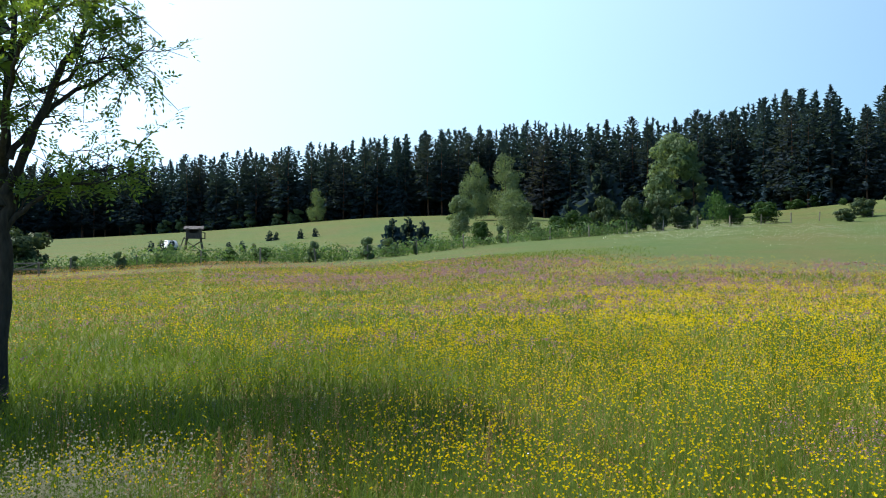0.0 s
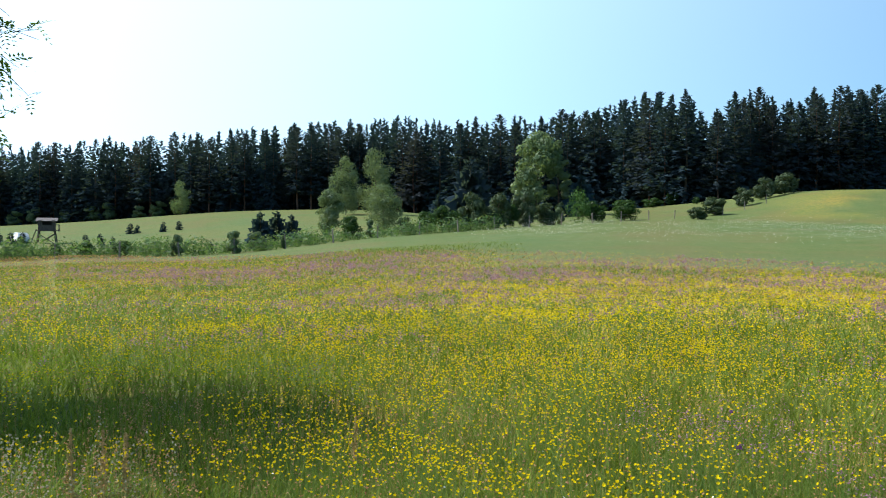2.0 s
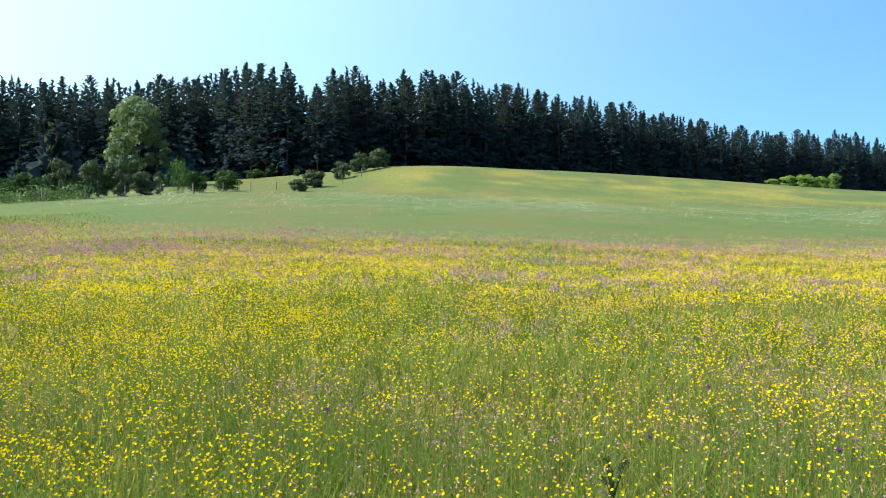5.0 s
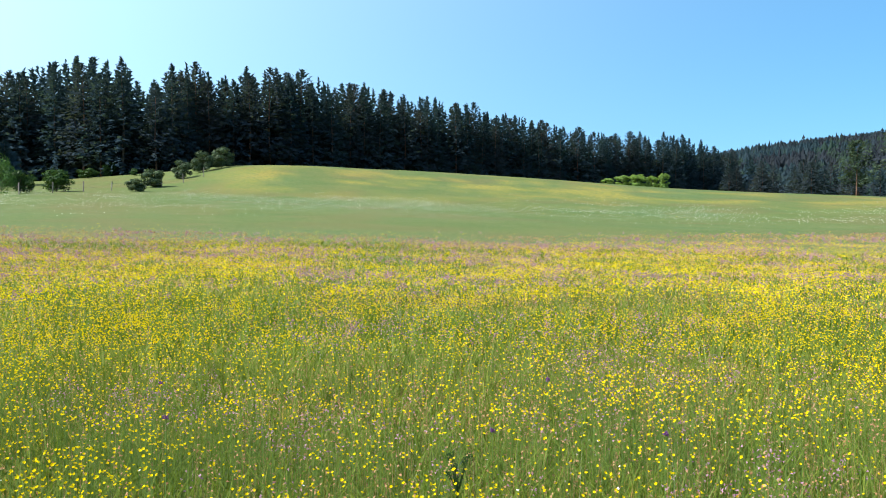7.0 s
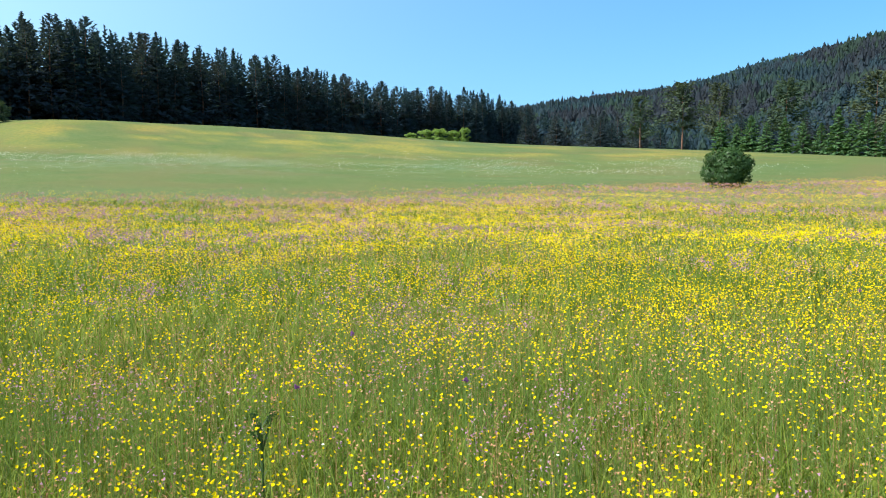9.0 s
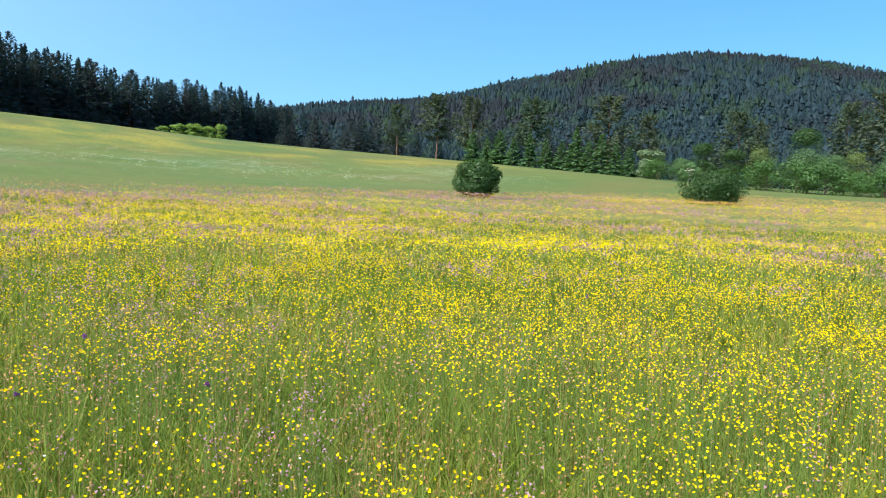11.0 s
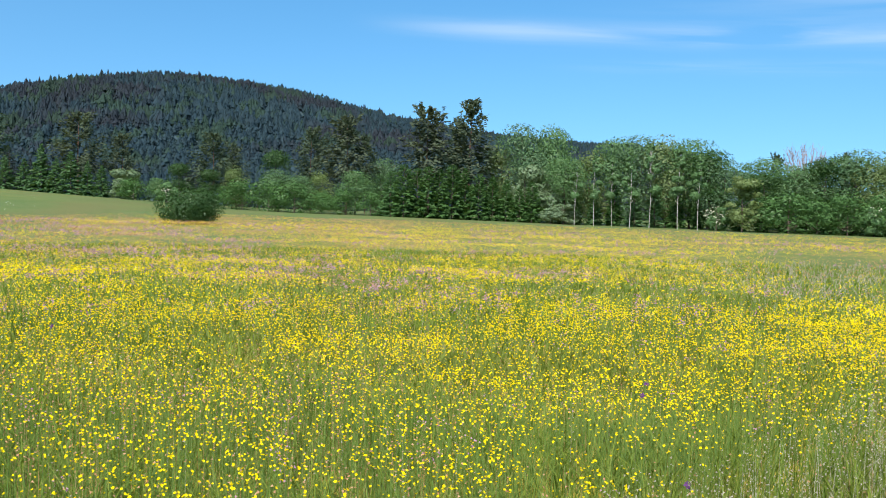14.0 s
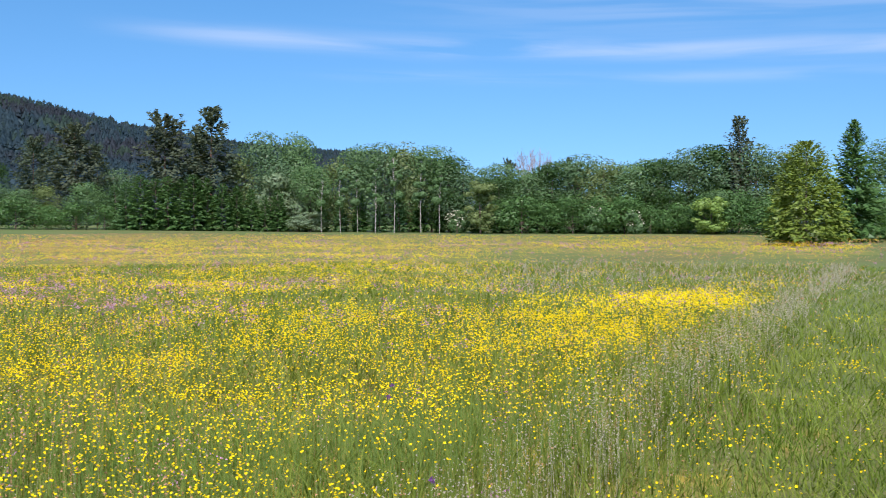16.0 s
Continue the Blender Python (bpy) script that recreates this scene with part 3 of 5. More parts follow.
def make_broad(name, label, category, seed, h, w, mat, low=0.25, n=22, leaves=2200, leaf=0.28, shape="round", group="", trunk_mat=None, stem=0.016, flat=1.0, shell=0.5, lob=1.0):
    rng = np.random.default_rng(seed)
    C, Rr = lobes(rng, n, h, w, low * h, shape, lob)
    V, Q = clump(rng, C, Rr, int(leaves * 1.8), leaf * 0.76, flat, shell)
    V[:, 2] = np.maximum(V[:, 2], 0.02)
    ob = thing(name, label, category, group)
    paths = limbs_to(rng, C[:18], h * 0.93, stem * h + 0.008, max(0.12, low) * h * 0.9)
    paths[0][0] = (*paths[0][0][:2], -0.3, paths[0][0][3])
    tv, tf = tube(paths, 4)
    part("trunk", arrays("trunk", tv, tf, trunk_mat or BARK, smooth=True), ob)
    part("crown", arrays("crown", V, Q, mat), ob)
    return ob


def put(ob, az, r, sz=1.0, sw=None, turn=0.0, sink=0.0):
    x, y, z = spot(az, r)
    return pose(x, y, z - sink, 0, 0, turn) @ Matrix.Diagonal((sw or sz, sw or sz, sz, 1))


def plant(proto, az, r, sz=1.0, sw=None, turn=0.0, label="", first=[]):
    """Sets the model down the first time, and copies of it after that."""
    m = put(proto, az, r, sz, sw, turn)
    if proto.name in first:
        s = proto.scale
        ob = copy_thing(proto, m @ Matrix.Diagonal((1 / s[0], 1 / s[1], 1 / s[2], 1)))
    else:
        first.append(proto.name)
        proto.matrix_basis = m
        ob = proto
    if label:
        ob["label"] = label
    return ob

# ---- conifer forest along the brow ----
FOREST = "forest edge"
LBL_S = "tall dark green spruce in the forest edge"
LBL_P = "tall pine with a bare reddish stem in the forest edge"
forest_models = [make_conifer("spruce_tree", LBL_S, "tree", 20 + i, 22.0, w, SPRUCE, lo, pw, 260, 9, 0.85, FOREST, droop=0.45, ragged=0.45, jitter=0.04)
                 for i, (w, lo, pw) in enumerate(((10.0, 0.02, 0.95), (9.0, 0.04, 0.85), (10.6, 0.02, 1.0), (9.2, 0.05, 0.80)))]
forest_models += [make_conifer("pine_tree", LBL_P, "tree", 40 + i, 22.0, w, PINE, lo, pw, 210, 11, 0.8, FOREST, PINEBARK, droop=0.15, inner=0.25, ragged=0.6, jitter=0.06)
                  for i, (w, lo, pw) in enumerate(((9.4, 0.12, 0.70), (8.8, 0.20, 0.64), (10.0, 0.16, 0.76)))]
# the elevation of the highest tops along the forest
SKY_A = [-36, -24, -16.9, -13.6, -10, -6.6, -3.4, 1.3, 5, 8, 11.2, 13.5, 16.7, 18.4, 19.9, 22.6, 23.8, 24.7, 25.7, 29, 31.7, 35.4, 38.5, 41.4, 44.1, 46.4, 48.5, 50.5, 52.7, 54.1, 56.8, 58.5, 60.5, 64]
SKY_E = [4.4, 5.0, 5.6, 6.0, 6.3, 6.8, 7.2, 7.7, 8.0, 7.95, 7.95, 8.2, 8.6, 8.6, 9.25, 9.35, 9.0, 7.9, 8.95, 9.0, 9.1, 8.7, 8.25, 7.65, 7.25, 6.6, 6.3, 5.75, 5.4, 5.2, 5.05, 4.7, 3.9, 3.4]


def tall(az, r, el):
    """The height of a tree whose top stands at the elevation el."""
    return 1.6 + r * math.tan(radians(el)) - spot(az, r)[2]


def edge_r(az):
    """How far off the forest's edge stands."""
    if az < 24:
        return float(glide(az, AZ_K, TOP_R)) + 1.0
    k = math.tan(radians(az))
    x = k * 150.0 / (1 - 0.203 * k)
    line = math.hypot(x, 168 + 0.203 * (x - 89))
    return max(line, float(glide(az, AZ_K, TOP_R)) + 4)


rng = np.random.default_rng(5)
az = -34.0
while az < 61.0:
    r0 = edge_r(az)
    for row in range(2 if az < 24 else 3):
        a = az + rng.normal() * 0.25
        k = int(rng.integers(4, 7)) if rng.random() < 0.5 else int(rng.integers(0, 4))
        r = r0 + row * 5 + rng.random() * 3
        s = tall(a, r, float(glide(a, SKY_A, SKY_E)) + 0.1) * (0.80 + 0.22 * rng.random()) / 22.0
        plant(forest_models[k], a, r, s, s * (1.0 + 0.3 * rng.random()), rng.random() * 360)
    az += math.degrees(4.4 / r0) * (0.75 + 0.5 * rng.random())


def scatter_trees(name, label, mat, models, P, H, W, rng):
    """One mesh of many far trees: model arrays of 1 m, set down at the points P."""
    Vs, Fs, off = [], [], 0
    pick = rng.integers(0, len(models), len(P))
    for k, (V, T) in enumerate(models):
        q = np.where(pick == k)[0]
        if not len(q):
            continue
        a = rng.random(len(q)) * 2 * math.pi
        c, s = np.cos(a)[:, None], np.sin(a)[:, None]
        x = (V[None, :, 0] * c - V[None, :, 1] * s) * W[q, None] + P[q, 0:1]
        y = (V[None, :, 0] * s + V[None, :, 1] * c) * W[q, None] + P[q, 1:2]
        z = V[None, :, 2] * H[q, None] + P[q, 2:3]
        Vs.append(np.stack([x, y, z], -1).reshape(-1, 3))
        Fs.append((T[None] + (np.arange(len(q)) * len(V))[:, None, None] + off).reshape(-1, 3))
        off += len(q) * len(V)
    ob = new(name, arrays(name, np.vstack(Vs), np.vstack(Fs), mat))
    return tagged(ob, label, "forest", kind="stuff")


def small_tree(seed, whorls, per, spread, power, low=0.05):
    """A coarse conifer of 1 m, for the distance."""
    g = np.random.default_rng(seed)
    V, T = [], []
    for k in range(whorls):
        u = (k + 0.6 * g.random()) / whorls
        z, R = low + (1 - low) * u, spread * (1 - u) ** power + 0.01
        for b in range(per):
            a = 2 * math.pi * (b + g.random()) / per
            L = R * (0.7 + 0.6 * g.random())
            d, s = np.array([math.cos(a), math.sin(a), 0]), np.array([-math.sin(a), math.cos(a), 0])
            n = len(V)
            top = np.array([0, 0, min(1.0, z + 1.3 / whorls)])
            V += [top, d * L + s * L * 0.60 + [0, 0, z - 0.06 * g.random()], d * L - s * L * 0.60 + [0, 0, z - 0.06 * g.random()]]
            T.append((n, n + 1, n + 2))
    return np.array(V, float), np.array(T)


coarse = [small_tree(70 + i, w, p, 0.5, pw) for i, (w, p, pw) in enumerate(((4, 7, 0.8), (4, 7, 0.55), (4, 6, 0.95), (3, 8, 0.45)))]

# the depth of the forest behind its edge
inner = []
for i, (lo, pw) in enumerate(((0.05, 0.95), (0.1, 0.85), (0.05, 1.05))):
    ig = np.random.default_rng(90 + i)
    fine_v, fine_t = conifer_crown(ig, 22.0, 8.5, lo, pw, 66, 5, 1.7, droop=0.3)
    fine_v = fine_v / np.array([8.5, 8.5, 22.0])
    back_v, back_t = small_tree(94 + i, 3, 7, 0.5, 0.3, 0.0)
    back_v[:, 2] *= 0.6
    inner.append((np.vstack([fine_v, back_v]), np.vstack([fine_t, back_t + len(fine_v)])))
rng = np.random.default_rng(8)
pts = []
for az in np.arange(-36, 63, 0.66):
    r0 = edge_r(az)
    for row in range(4):
        x, y = way(az + rng.normal() * 0.3, r0 + 11 + row * 6 + rng.random() * 4)
        pts.append((x, y))
pts = np.array(pts)
P = np.column_stack([pts, ground_z(pts[:, 0], pts[:, 1]) - 0.4])
paz, pr = np.degrees(np.arctan2(pts[:, 0], pts[:, 1])), np.hypot(pts[:, 0], pts[:, 1])
H = (1.6 + pr * np.tan(np.radians(glide(paz, SKY_A, SKY_E))) - P[:, 2]) * (0.86 + 0.13 * rng.random(len(P)))
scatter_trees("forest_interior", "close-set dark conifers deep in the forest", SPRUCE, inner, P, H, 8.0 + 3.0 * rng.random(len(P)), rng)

# the wooded hill
rng = np.random.default_rng(9)
n = 20000
ra = np.sqrt(rng.random(n) * (1030**2 - 400**2) + 400**2)
aa = 55 + 67 * rng.random(n)
keep = (aa < 119.5 + 0 * ra) & ~((aa < 62) & (ra < 480))
ra, aa = ra[keep], aa[keep]
hx, hy = ra * np.sin(np.radians(aa)), ra * np.cos(np.radians(aa))
P = np.column_stack([hx, hy, ground_z(hx, hy) - 0.3])
H = (9.5 + 5.5 * rng.random(len(P))) * (0.75 + 0.5 * fbm(hx / 60, hy / 60)) * (1 + 0.25 * (rng.random(len(P)) > 0.93))
W = 6.2 + 3.2 * rng.random(len(P))
H = H * 1.3
P[:, 2] -= 0.40 * H
finer = [small_tree(76 + i, w, 6, 0.5, pw) for i, (w, pw) in enumerate(((8, 0.75), (7, 0.5), (8, 0.6)))]
close = ra < 660
scatter_trees("hillside_forest", "dense spruce and pine forest covering the far hill", HAZEGREEN, coarse, P[~close], H[~close], W[~close], rng)
scatter_trees("hill_foot_forest", "mixed conifers covering the foot of the far hill", HAZEGREEN, finer, P[close], H[close] * 0.9, W[close] * 0.95, rng)

for i in range(70):
    a = 60.5 + 50 * rng.random() ** 1.3
    s = (10 + 5 * rng.random()) / 22.0
    plant(forest_models[int(rng.integers(4, 7))], a, 250 + 160 * rng.random(), s, s * 1.5, rng.random() * 360, "conifer at the foot of the wooded hill")

# ---- trees along the meadow's far side ----
BELT = "trees beyond the meadow"


def belt_r(az):
    return float(glide(az, [60, 66, 80, 90, 100, 117, 138, 150], [210, 190, 152, 134, 122, 116, 110, 108]))


old_pines = [make_conifer("pine_tree", "mature Scots pine with a spreading dark crown", "tree", 60 + i, 16.0, w, OLDPINE, lo, pw, 64, 46, 0.50, BELT, PINEBARK, 0.012, droop=-0.05, inner=0.35, ragged=0.9, jitter=0.11, taper=0.3)
             for i, (w, lo, pw) in enumerate(((9.0, 0.22, 0.46), (8.4, 0.32, 0.42)))]
old_pines.append(make_conifer("pine_tree", "tall conical pine standing above the hedge", "tree", 62, 16.0, 7.2, OLDPINE, 0.20, 0.55, 84, 34, 0.48, BELT, PINEBARK, 0.011, droop=-0.25, inner=0.25, ragged=0.7, jitter=0.10, taper=0.35))
for k, (a, el, wid, dr) in enumerate(((67.6, 4.3, 1.1, 8), (70.1, 5.0, 1.15, 6), (72.3, 4.9, 1.0, 10), (76.1, 4.95, 1.15, 8), (80.9, 5.2, 1.2, 8), (83.3, 4.1, 1.0, 14), (88.6, 4.4, 1.1, 10),
                                      (89.8, 3.8, 0.9, 16), (94.6, 5.0, 0.9, 10), (96.8, 5.75, 1.05, 8), (98.0, 4.6, 0.8, 12), (101.9, 6.45, 1.1, 6), (104.7, 7.15, 1.05, 7), (103.8, 6.0, 0.6, 9))):
    r = belt_r(a) + dr
    s = tall(a, r, el) / 16.0
    plant(old_pines[2 if k in (12, 13) else k % 2], a, r, s, s * wid, 77 * k % 360)
plant(old_pines[2], 137.2, 116, tall(137.2, 116, 6.3) / 16, 0.62, 40, "slender pine with a thin crown behind the thicket")
plant(old_pines[0], 127.0, 150, tall(127.0, 150, 4.0) / 16, 0.4, 10)
plant(old_pines[1], 123.2, 190, tall(123.2, 190, 3.9) / 16, 0.55, 120)

young = [make_conifer("young_larch_tree", "young bright green larch with soft needles", "tree", 80 + i, 8.0, w, YOUNG, 0.0, 0.75, 150, 11, 0.52, BELT, droop=0.2)
         for i, w in enumerate((3.6, 3.0, 4.0))]
k = 0
for a, el in ((72.4, 2.95), (73.3, 2.6), (74.1, 3.05), (75.0, 2.6), (76.0, 2.9), (77.0, 2.6), (78.0, 2.5), (78.9, 3.4), (79.7, 2.6), (80.5, 3.05), (81.4, 2.5), (82.2, 2.3)):
    r = belt_r(a) + 2
    s = tall(a, r, el) / 8.0
    plant(young[k % 3], a, r, s, s * 1.4, 50 * k % 360)
    k += 1

thicket = [make_broad("leafy_tree", "dense green broadleaf tree in the thicket", "tree", 100 + i, 10.0, w, mat, low=0.0, n=36, leaves=3600, leaf=0.18, group=BELT, lob=1.3, shell=0.7)
           for i, (w, mat) in enumerate(((7.5, LEAF), (6.5, DARKLEAF), (8.0, BLUELEAF), (6.0, OLIVELEAF)))]
pale_bush = make_broad("willow_bush", "pale grey-green willow bush at the thicket's edge", "bush", 110, 4.0, 5.0, PALE, low=0.02, n=20, leaves=1800, leaf=0.22, group=BELT)
dark_con = [make_conifer("hedge_conifer", "dense upright dark green conifer in the hedge", "tree", 120 + i, 7.0, w, m, 0.0, pw, 170, 12, 0.44, BELT, droop=0.1, inner=0.35)
            for i, (w, m, pw) in enumerate(((3.4, HEDGE, 0.5), (3.0, HEDGE, 0.6), (3.2, YOUNG, 0.5)))]
# rounded bushes and trees: azimuth, elevation of the top, model, width, further back
rng = np.random.default_rng(21)
for a, el, m, wid, dr in ((85.4, 1.6, 0, 1.2, 3), (86.6, 2.6, 1, 1.0, 8), (88.4, 2.3, 1, 1.1, 6), (90.0, 2.5, 3, 1.0, 5), (92.4, 3.6, 1, 0.9, 7), (92.6, 2.4, 2, 1.1, 3), (94.0, 2.0, 0, 1.2, 2),
                          (95.3, 2.4, 3, 1.0, 3), (97.4, 2.4, 0, 1.1, 2), (99.2, 3.3, 2, 0.9, 13), (107.8, 5.6, 2, 0.75, 12), (110.0, 5.35, 0, 0.7, 14), (106.6, 4.2, 3, 0.9, 12), (108.6, 3.9, 2, 0.9, 9),
                          (110.6, 3.5, 0, 1.0, 4), (112.2, 4.0, 3, 1.0, 8), (113.6, 4.7, 0, 0.9, 9), (115.2, 5.0, 2, 0.9, 8), (116.9, 5.0, 3, 0.9, 7)):
    r = belt_r(a) + dr
    s = tall(a, r, el) / 10.0
    plant(thicket[m], a, r, s, s * wid * 1.25, rng.random() * 360)
for a, el, m, wid, dr in ((118.3, 4.7, 0, 0.9, 7), (119.4, 4.2, 1, 1.0, 5), (120.4, 3.6, 2, 1.0, 4), (122.6, 2.9, 1, 1.2, 2), (124.2, 3.2, 0, 1.2, 5), (126.0, 3.8, 1, 1.1, 6),
                          (127.6, 4.2, 2, 1.1, 6), (129.2, 3.8, 3, 1.2, 4), (130.8, 3.5, 0, 1.2, 6), (132.6, 3.9, 1, 1.1, 7), (134.2, 4.4, 2, 1.1, 8), (135.8, 4.7, 1, 1.1, 8),
                          (135.9, 1.9, 0, 1.3, 0), (138.2, 4.6, 2, 1.1, 8), (139.9, 4.4, 3, 1.1, 9), (146.0, 4.4, 0, 1.2, 5), (148.5, 4.7, 2, 1.2, 5), (144.4, 2.0, 0, 1.1, -30), (147.5, 1.8, 2, 1.1, -28)):
    r = belt_r(a) + dr
    s = tall(a, r, el) / 10.0
    plant(thicket[m], a, r, s, s * wid * 1.25, rng.random() * 360)
for k, a in enumerate(np.arange(122.5, 141, 2.3)):
    r = belt_r(a) + 15
    s = tall(a, r, 3.1 + 0.8 * rng.random()) / 10.0
    plant(thicket[k % 4], a, r, s, s * 1.5, rng.random() * 360)
# a dense low hedge of conifers
a = 99.0
while a < 109.2:
    r = belt_r(a) + rng.random() * 2
    s = tall(a, r, float(glide(a, [99, 101, 104, 107, 110], [2.4, 2.9, 2.8, 2.3, 1.8])) + 0.25 * rng.normal()) / 7.0
    plant(dark_con[int(rng.integers(0, 2)) if a > 100.2 else 2], a, r, s, s * 1.2, rng.random() * 360)
    a += 0.62 + 0.3 * rng.random()
for a in np.arange(110.0, 134.0, 1.25):
    r = belt_r(a) + 2 + rng.random() * 2
    s = tall(a, r, 1.5 + 0.7 * rng.random()) / 7.0
    plant(dark_con[int(rng.integers(0, 3))], a, r, s, s * 1.15, rng.random() * 360)
for a, el, w in ((83.3, 2.05, 1.4), (110.6, 0.75, 1.1), (109.8, 0.5, 0.7), (108.2, 3.05, 1.5), (110.4, 2.7, 1.3)):
    r = belt_r(a) + (-1 if el < 2 else 4)
    s = tall(a, r, el) / 4.0
    plant(pale_bush, a, r, s, w, 30 * a % 360)
willow = make_broad("willow_tree", "yellow-green willow standing before the thicket", "tree", 131, 7.5, 5.4, OLIVELEAF, low=0.0, n=30, leaves=2200, leaf=0.24, shape="oval", group=BELT)
plant(willow, 121.4, belt_r(121.4) - 4, tall(121.4, belt_r(121.4) - 4, 3.0) / 7.5)

lime_bush = make_broad("fresh_green_bush", "fresh light green bush on the brow before the forest", "bush", 111, 4.0, 3.6, LIME, low=0.0, n=40, leaves=1900, leaf=0.17, shape="oval", group=BELT)
plant(lime_bush, 135.6, belt_r(135.6) - 3, tall(135.6, belt_r(135.6) - 3, 1.6) / 4.0, 1.35, 20, "light green bush at the foot of the thicket")
for k, (a, el, w) in enumerate(((53.3, 2.35, 0.8), (54.2, 2.55, 1.0), (55.1, 2.6, 1.1), (56.0, 2.5, 0.9), (56.7, 2.65, 0.7))):
    s = tall(a, 178, el) / 4.0
    plant(lime_bush, a, 178 + k % 2, s, w, 70 * k)
ELDER = Mat("cream_elder_blossom")
ELDER = ELDER.leafy(ELDER.mix(ELDER.island(), (0.42, 0.44, 0.30), (0.56, 0.56, 0.42)), 0.3, (1, 1, 0.9), 0.0)
for k, (a, el, dr) in enumerate(((85.9, 1.35, -1), (128.6, 0.9, -2), (130.9, 0.8, -2), (119.9, 1.0, -2))):
    r = belt_r(a) + dr
    h = tall(a, r, el)
    e = make_broad("elder_bush", "elder bush with flat cream blossoms", "bush", 135 + k, h, h * 1.1, LEAF, low=0.0, n=16, leaves=1000, leaf=0.2, group=BELT)
    e.matrix_basis = put(e, a, r)
    eg = np.random.default_rng(190 + k)
    C, Rr = lobes(eg, 14, h, h * 1.15, 0.2 * h)
    EV, EQ = clump(eg, C, Rr, 150, 0.11, 0.2, 0.9)
    part("blossom", arrays("blossom", EV, EQ, ELDER), e, "flat cream blossom heads")

hazel = make_broad("hazel_bush", "low green bush at the foot of the thicket", "bush", 139, 4.0, 6.0, HEDGE, low=0.0, n=22, leaves=1500, leaf=0.17, lob=1.25, group=BELT)
for a in np.arange(84.0, 150, 1.6):
    if not 138.5 < a < 145 and not 98.5 < a < 121 and not 85 < a < 90:
        r = belt_r(a) - 0.5 + rng.random()
        s = tall(a, r, 0.9 + 0.8 * rng.random()) / 4.0
        plant(hazel, a, r, s, s * (0.9 + 0.5 * rng.random()), rng.random() * 360)

# slender birches with white stems
birches = [make_broad("birch_tree", "slender birch with a white stem", "tree", 140 + i, 11.0, 3.8, LEAF, low=0.34, n=22, leaves=1300, leaf=0.22, shape="tall",
                      group=BELT, trunk_mat=BIRCHBARK, stem=0.0028) for i in range(2)]
for k, (a, el) in enumerate(((111.3, 3.6), (112.5, 3.9), (113.6, 3.7), (114.7, 4.4), (115.9, 4.6), (117.6, 4.5), (118.8, 4.0))):
    r = belt_r(a) - 3.0 + 1.7 * (k * 7 % 3)
    s = tall(a, r, el) / 11.0
    plant(birches[k % 2], a, r, s, s, 67 * k)


def make_bare(seed, h, w):
    """A leafless tree: a fan of fine upright twigs."""
    g = np.random.default_rng(seed)
    paths = [[(0, 0, -0.2, 0.12), (0, 0, 0.45 * h, 0.08)]]
    for i in range(44):
        a, q = g.random() * 6.28, math.sqrt(g.random()) * w * 0.5
        x, y = q * math.cos(a), q * math.sin(a)
        z0 = h * (0.25 + 0.3 * g.random())
        z1 = h * (0.8 + 0.2 * g.random()) * (1 - 0.25 * (q / w))
        paths.append([(0, 0, z0, 0.06), (x * 0.6, y * 0.6, z0 * 0.5 + z1 * 0.5, 0.035), (x, y, z1, 0.020)])
        for j in range(3):
            t = 0.4 + 0.5 * g.random()
            b = np.array([x * (0.6 + 0.4 * t), y * (0.6 + 0.4 * t), z0 + (z1 - z0) * (0.5 + 0.5 * t)])
            paths.append([(*b, 0.02), (*(b + [g.normal() * 0.4, g.normal() * 0.4, 0.9]), 0.014)])
    ob = thing("bare_tree", "leafless grey tree with fine upright twigs", "tree")
    tv, tf = tube(paths, 4)
    part("trunk", arrays("trunk", tv, tf, DEADWOOD, smooth=True), ob)
    return ob


bare = make_bare(3, 12.0, 6.0)
bare.matrix_basis = put(bare, 124.9, 128, tall(124.9, 128, 5.0) / 12.0)

# the bright conifers by the verge
g1 = make_conifer("cypress_tree", "broad yellow-green conifer with dense branches to the ground", "tree", 150, 6.6, 5.4, GOLD, 0.0, 0.55, 620, 14, 0.27, droop=0.1, inner=0.5, ragged=0.3, jitter=0.05)
g1.matrix_basis = put(g1, 141.0, 66, tall(141.0, 66, 4.7) / 6.6)
g2 = make_conifer("spruce_tree", "pointed mid-green spruce beside the bright conifer", "tree", 151, 9.0, 5.0, HEDGE, 0.0, 0.72, 460, 14, 0.36, droop=0.2, jitter=0.05)
g2.matrix_basis = put(g2, 143.5, 76, tall(143.5, 76, 5.95) / 9.0)

# ---- two round shrubs standing in the meadow ----
for a, r, h, w, seed in ((72.9, 56.0, 2.15, 2.9, 161), (87.4, 66.0, 2.0, 4.7, 162)):
    s = make_broad("round_shrub", "round dark green shrub standing alone in the meadow", "shrub", seed, h, w, DARKLEAF, low=0.0, n=48, leaves=7000, leaf=0.11, group="shrubs in the meadow", shell=0.7, lob=1.15)
    s.matrix_basis = put(s, a, r)

# ---- bushes, saplings and posts along the fence ----
ROW = "bushes along the fence"


def on_fence(az, off=0.0):
    """How far off the fence line runs, in that direction."""
    a = radians(az)
    return (85.0 + off) / (math.cos(a) - 0.54 * math.sin(a))


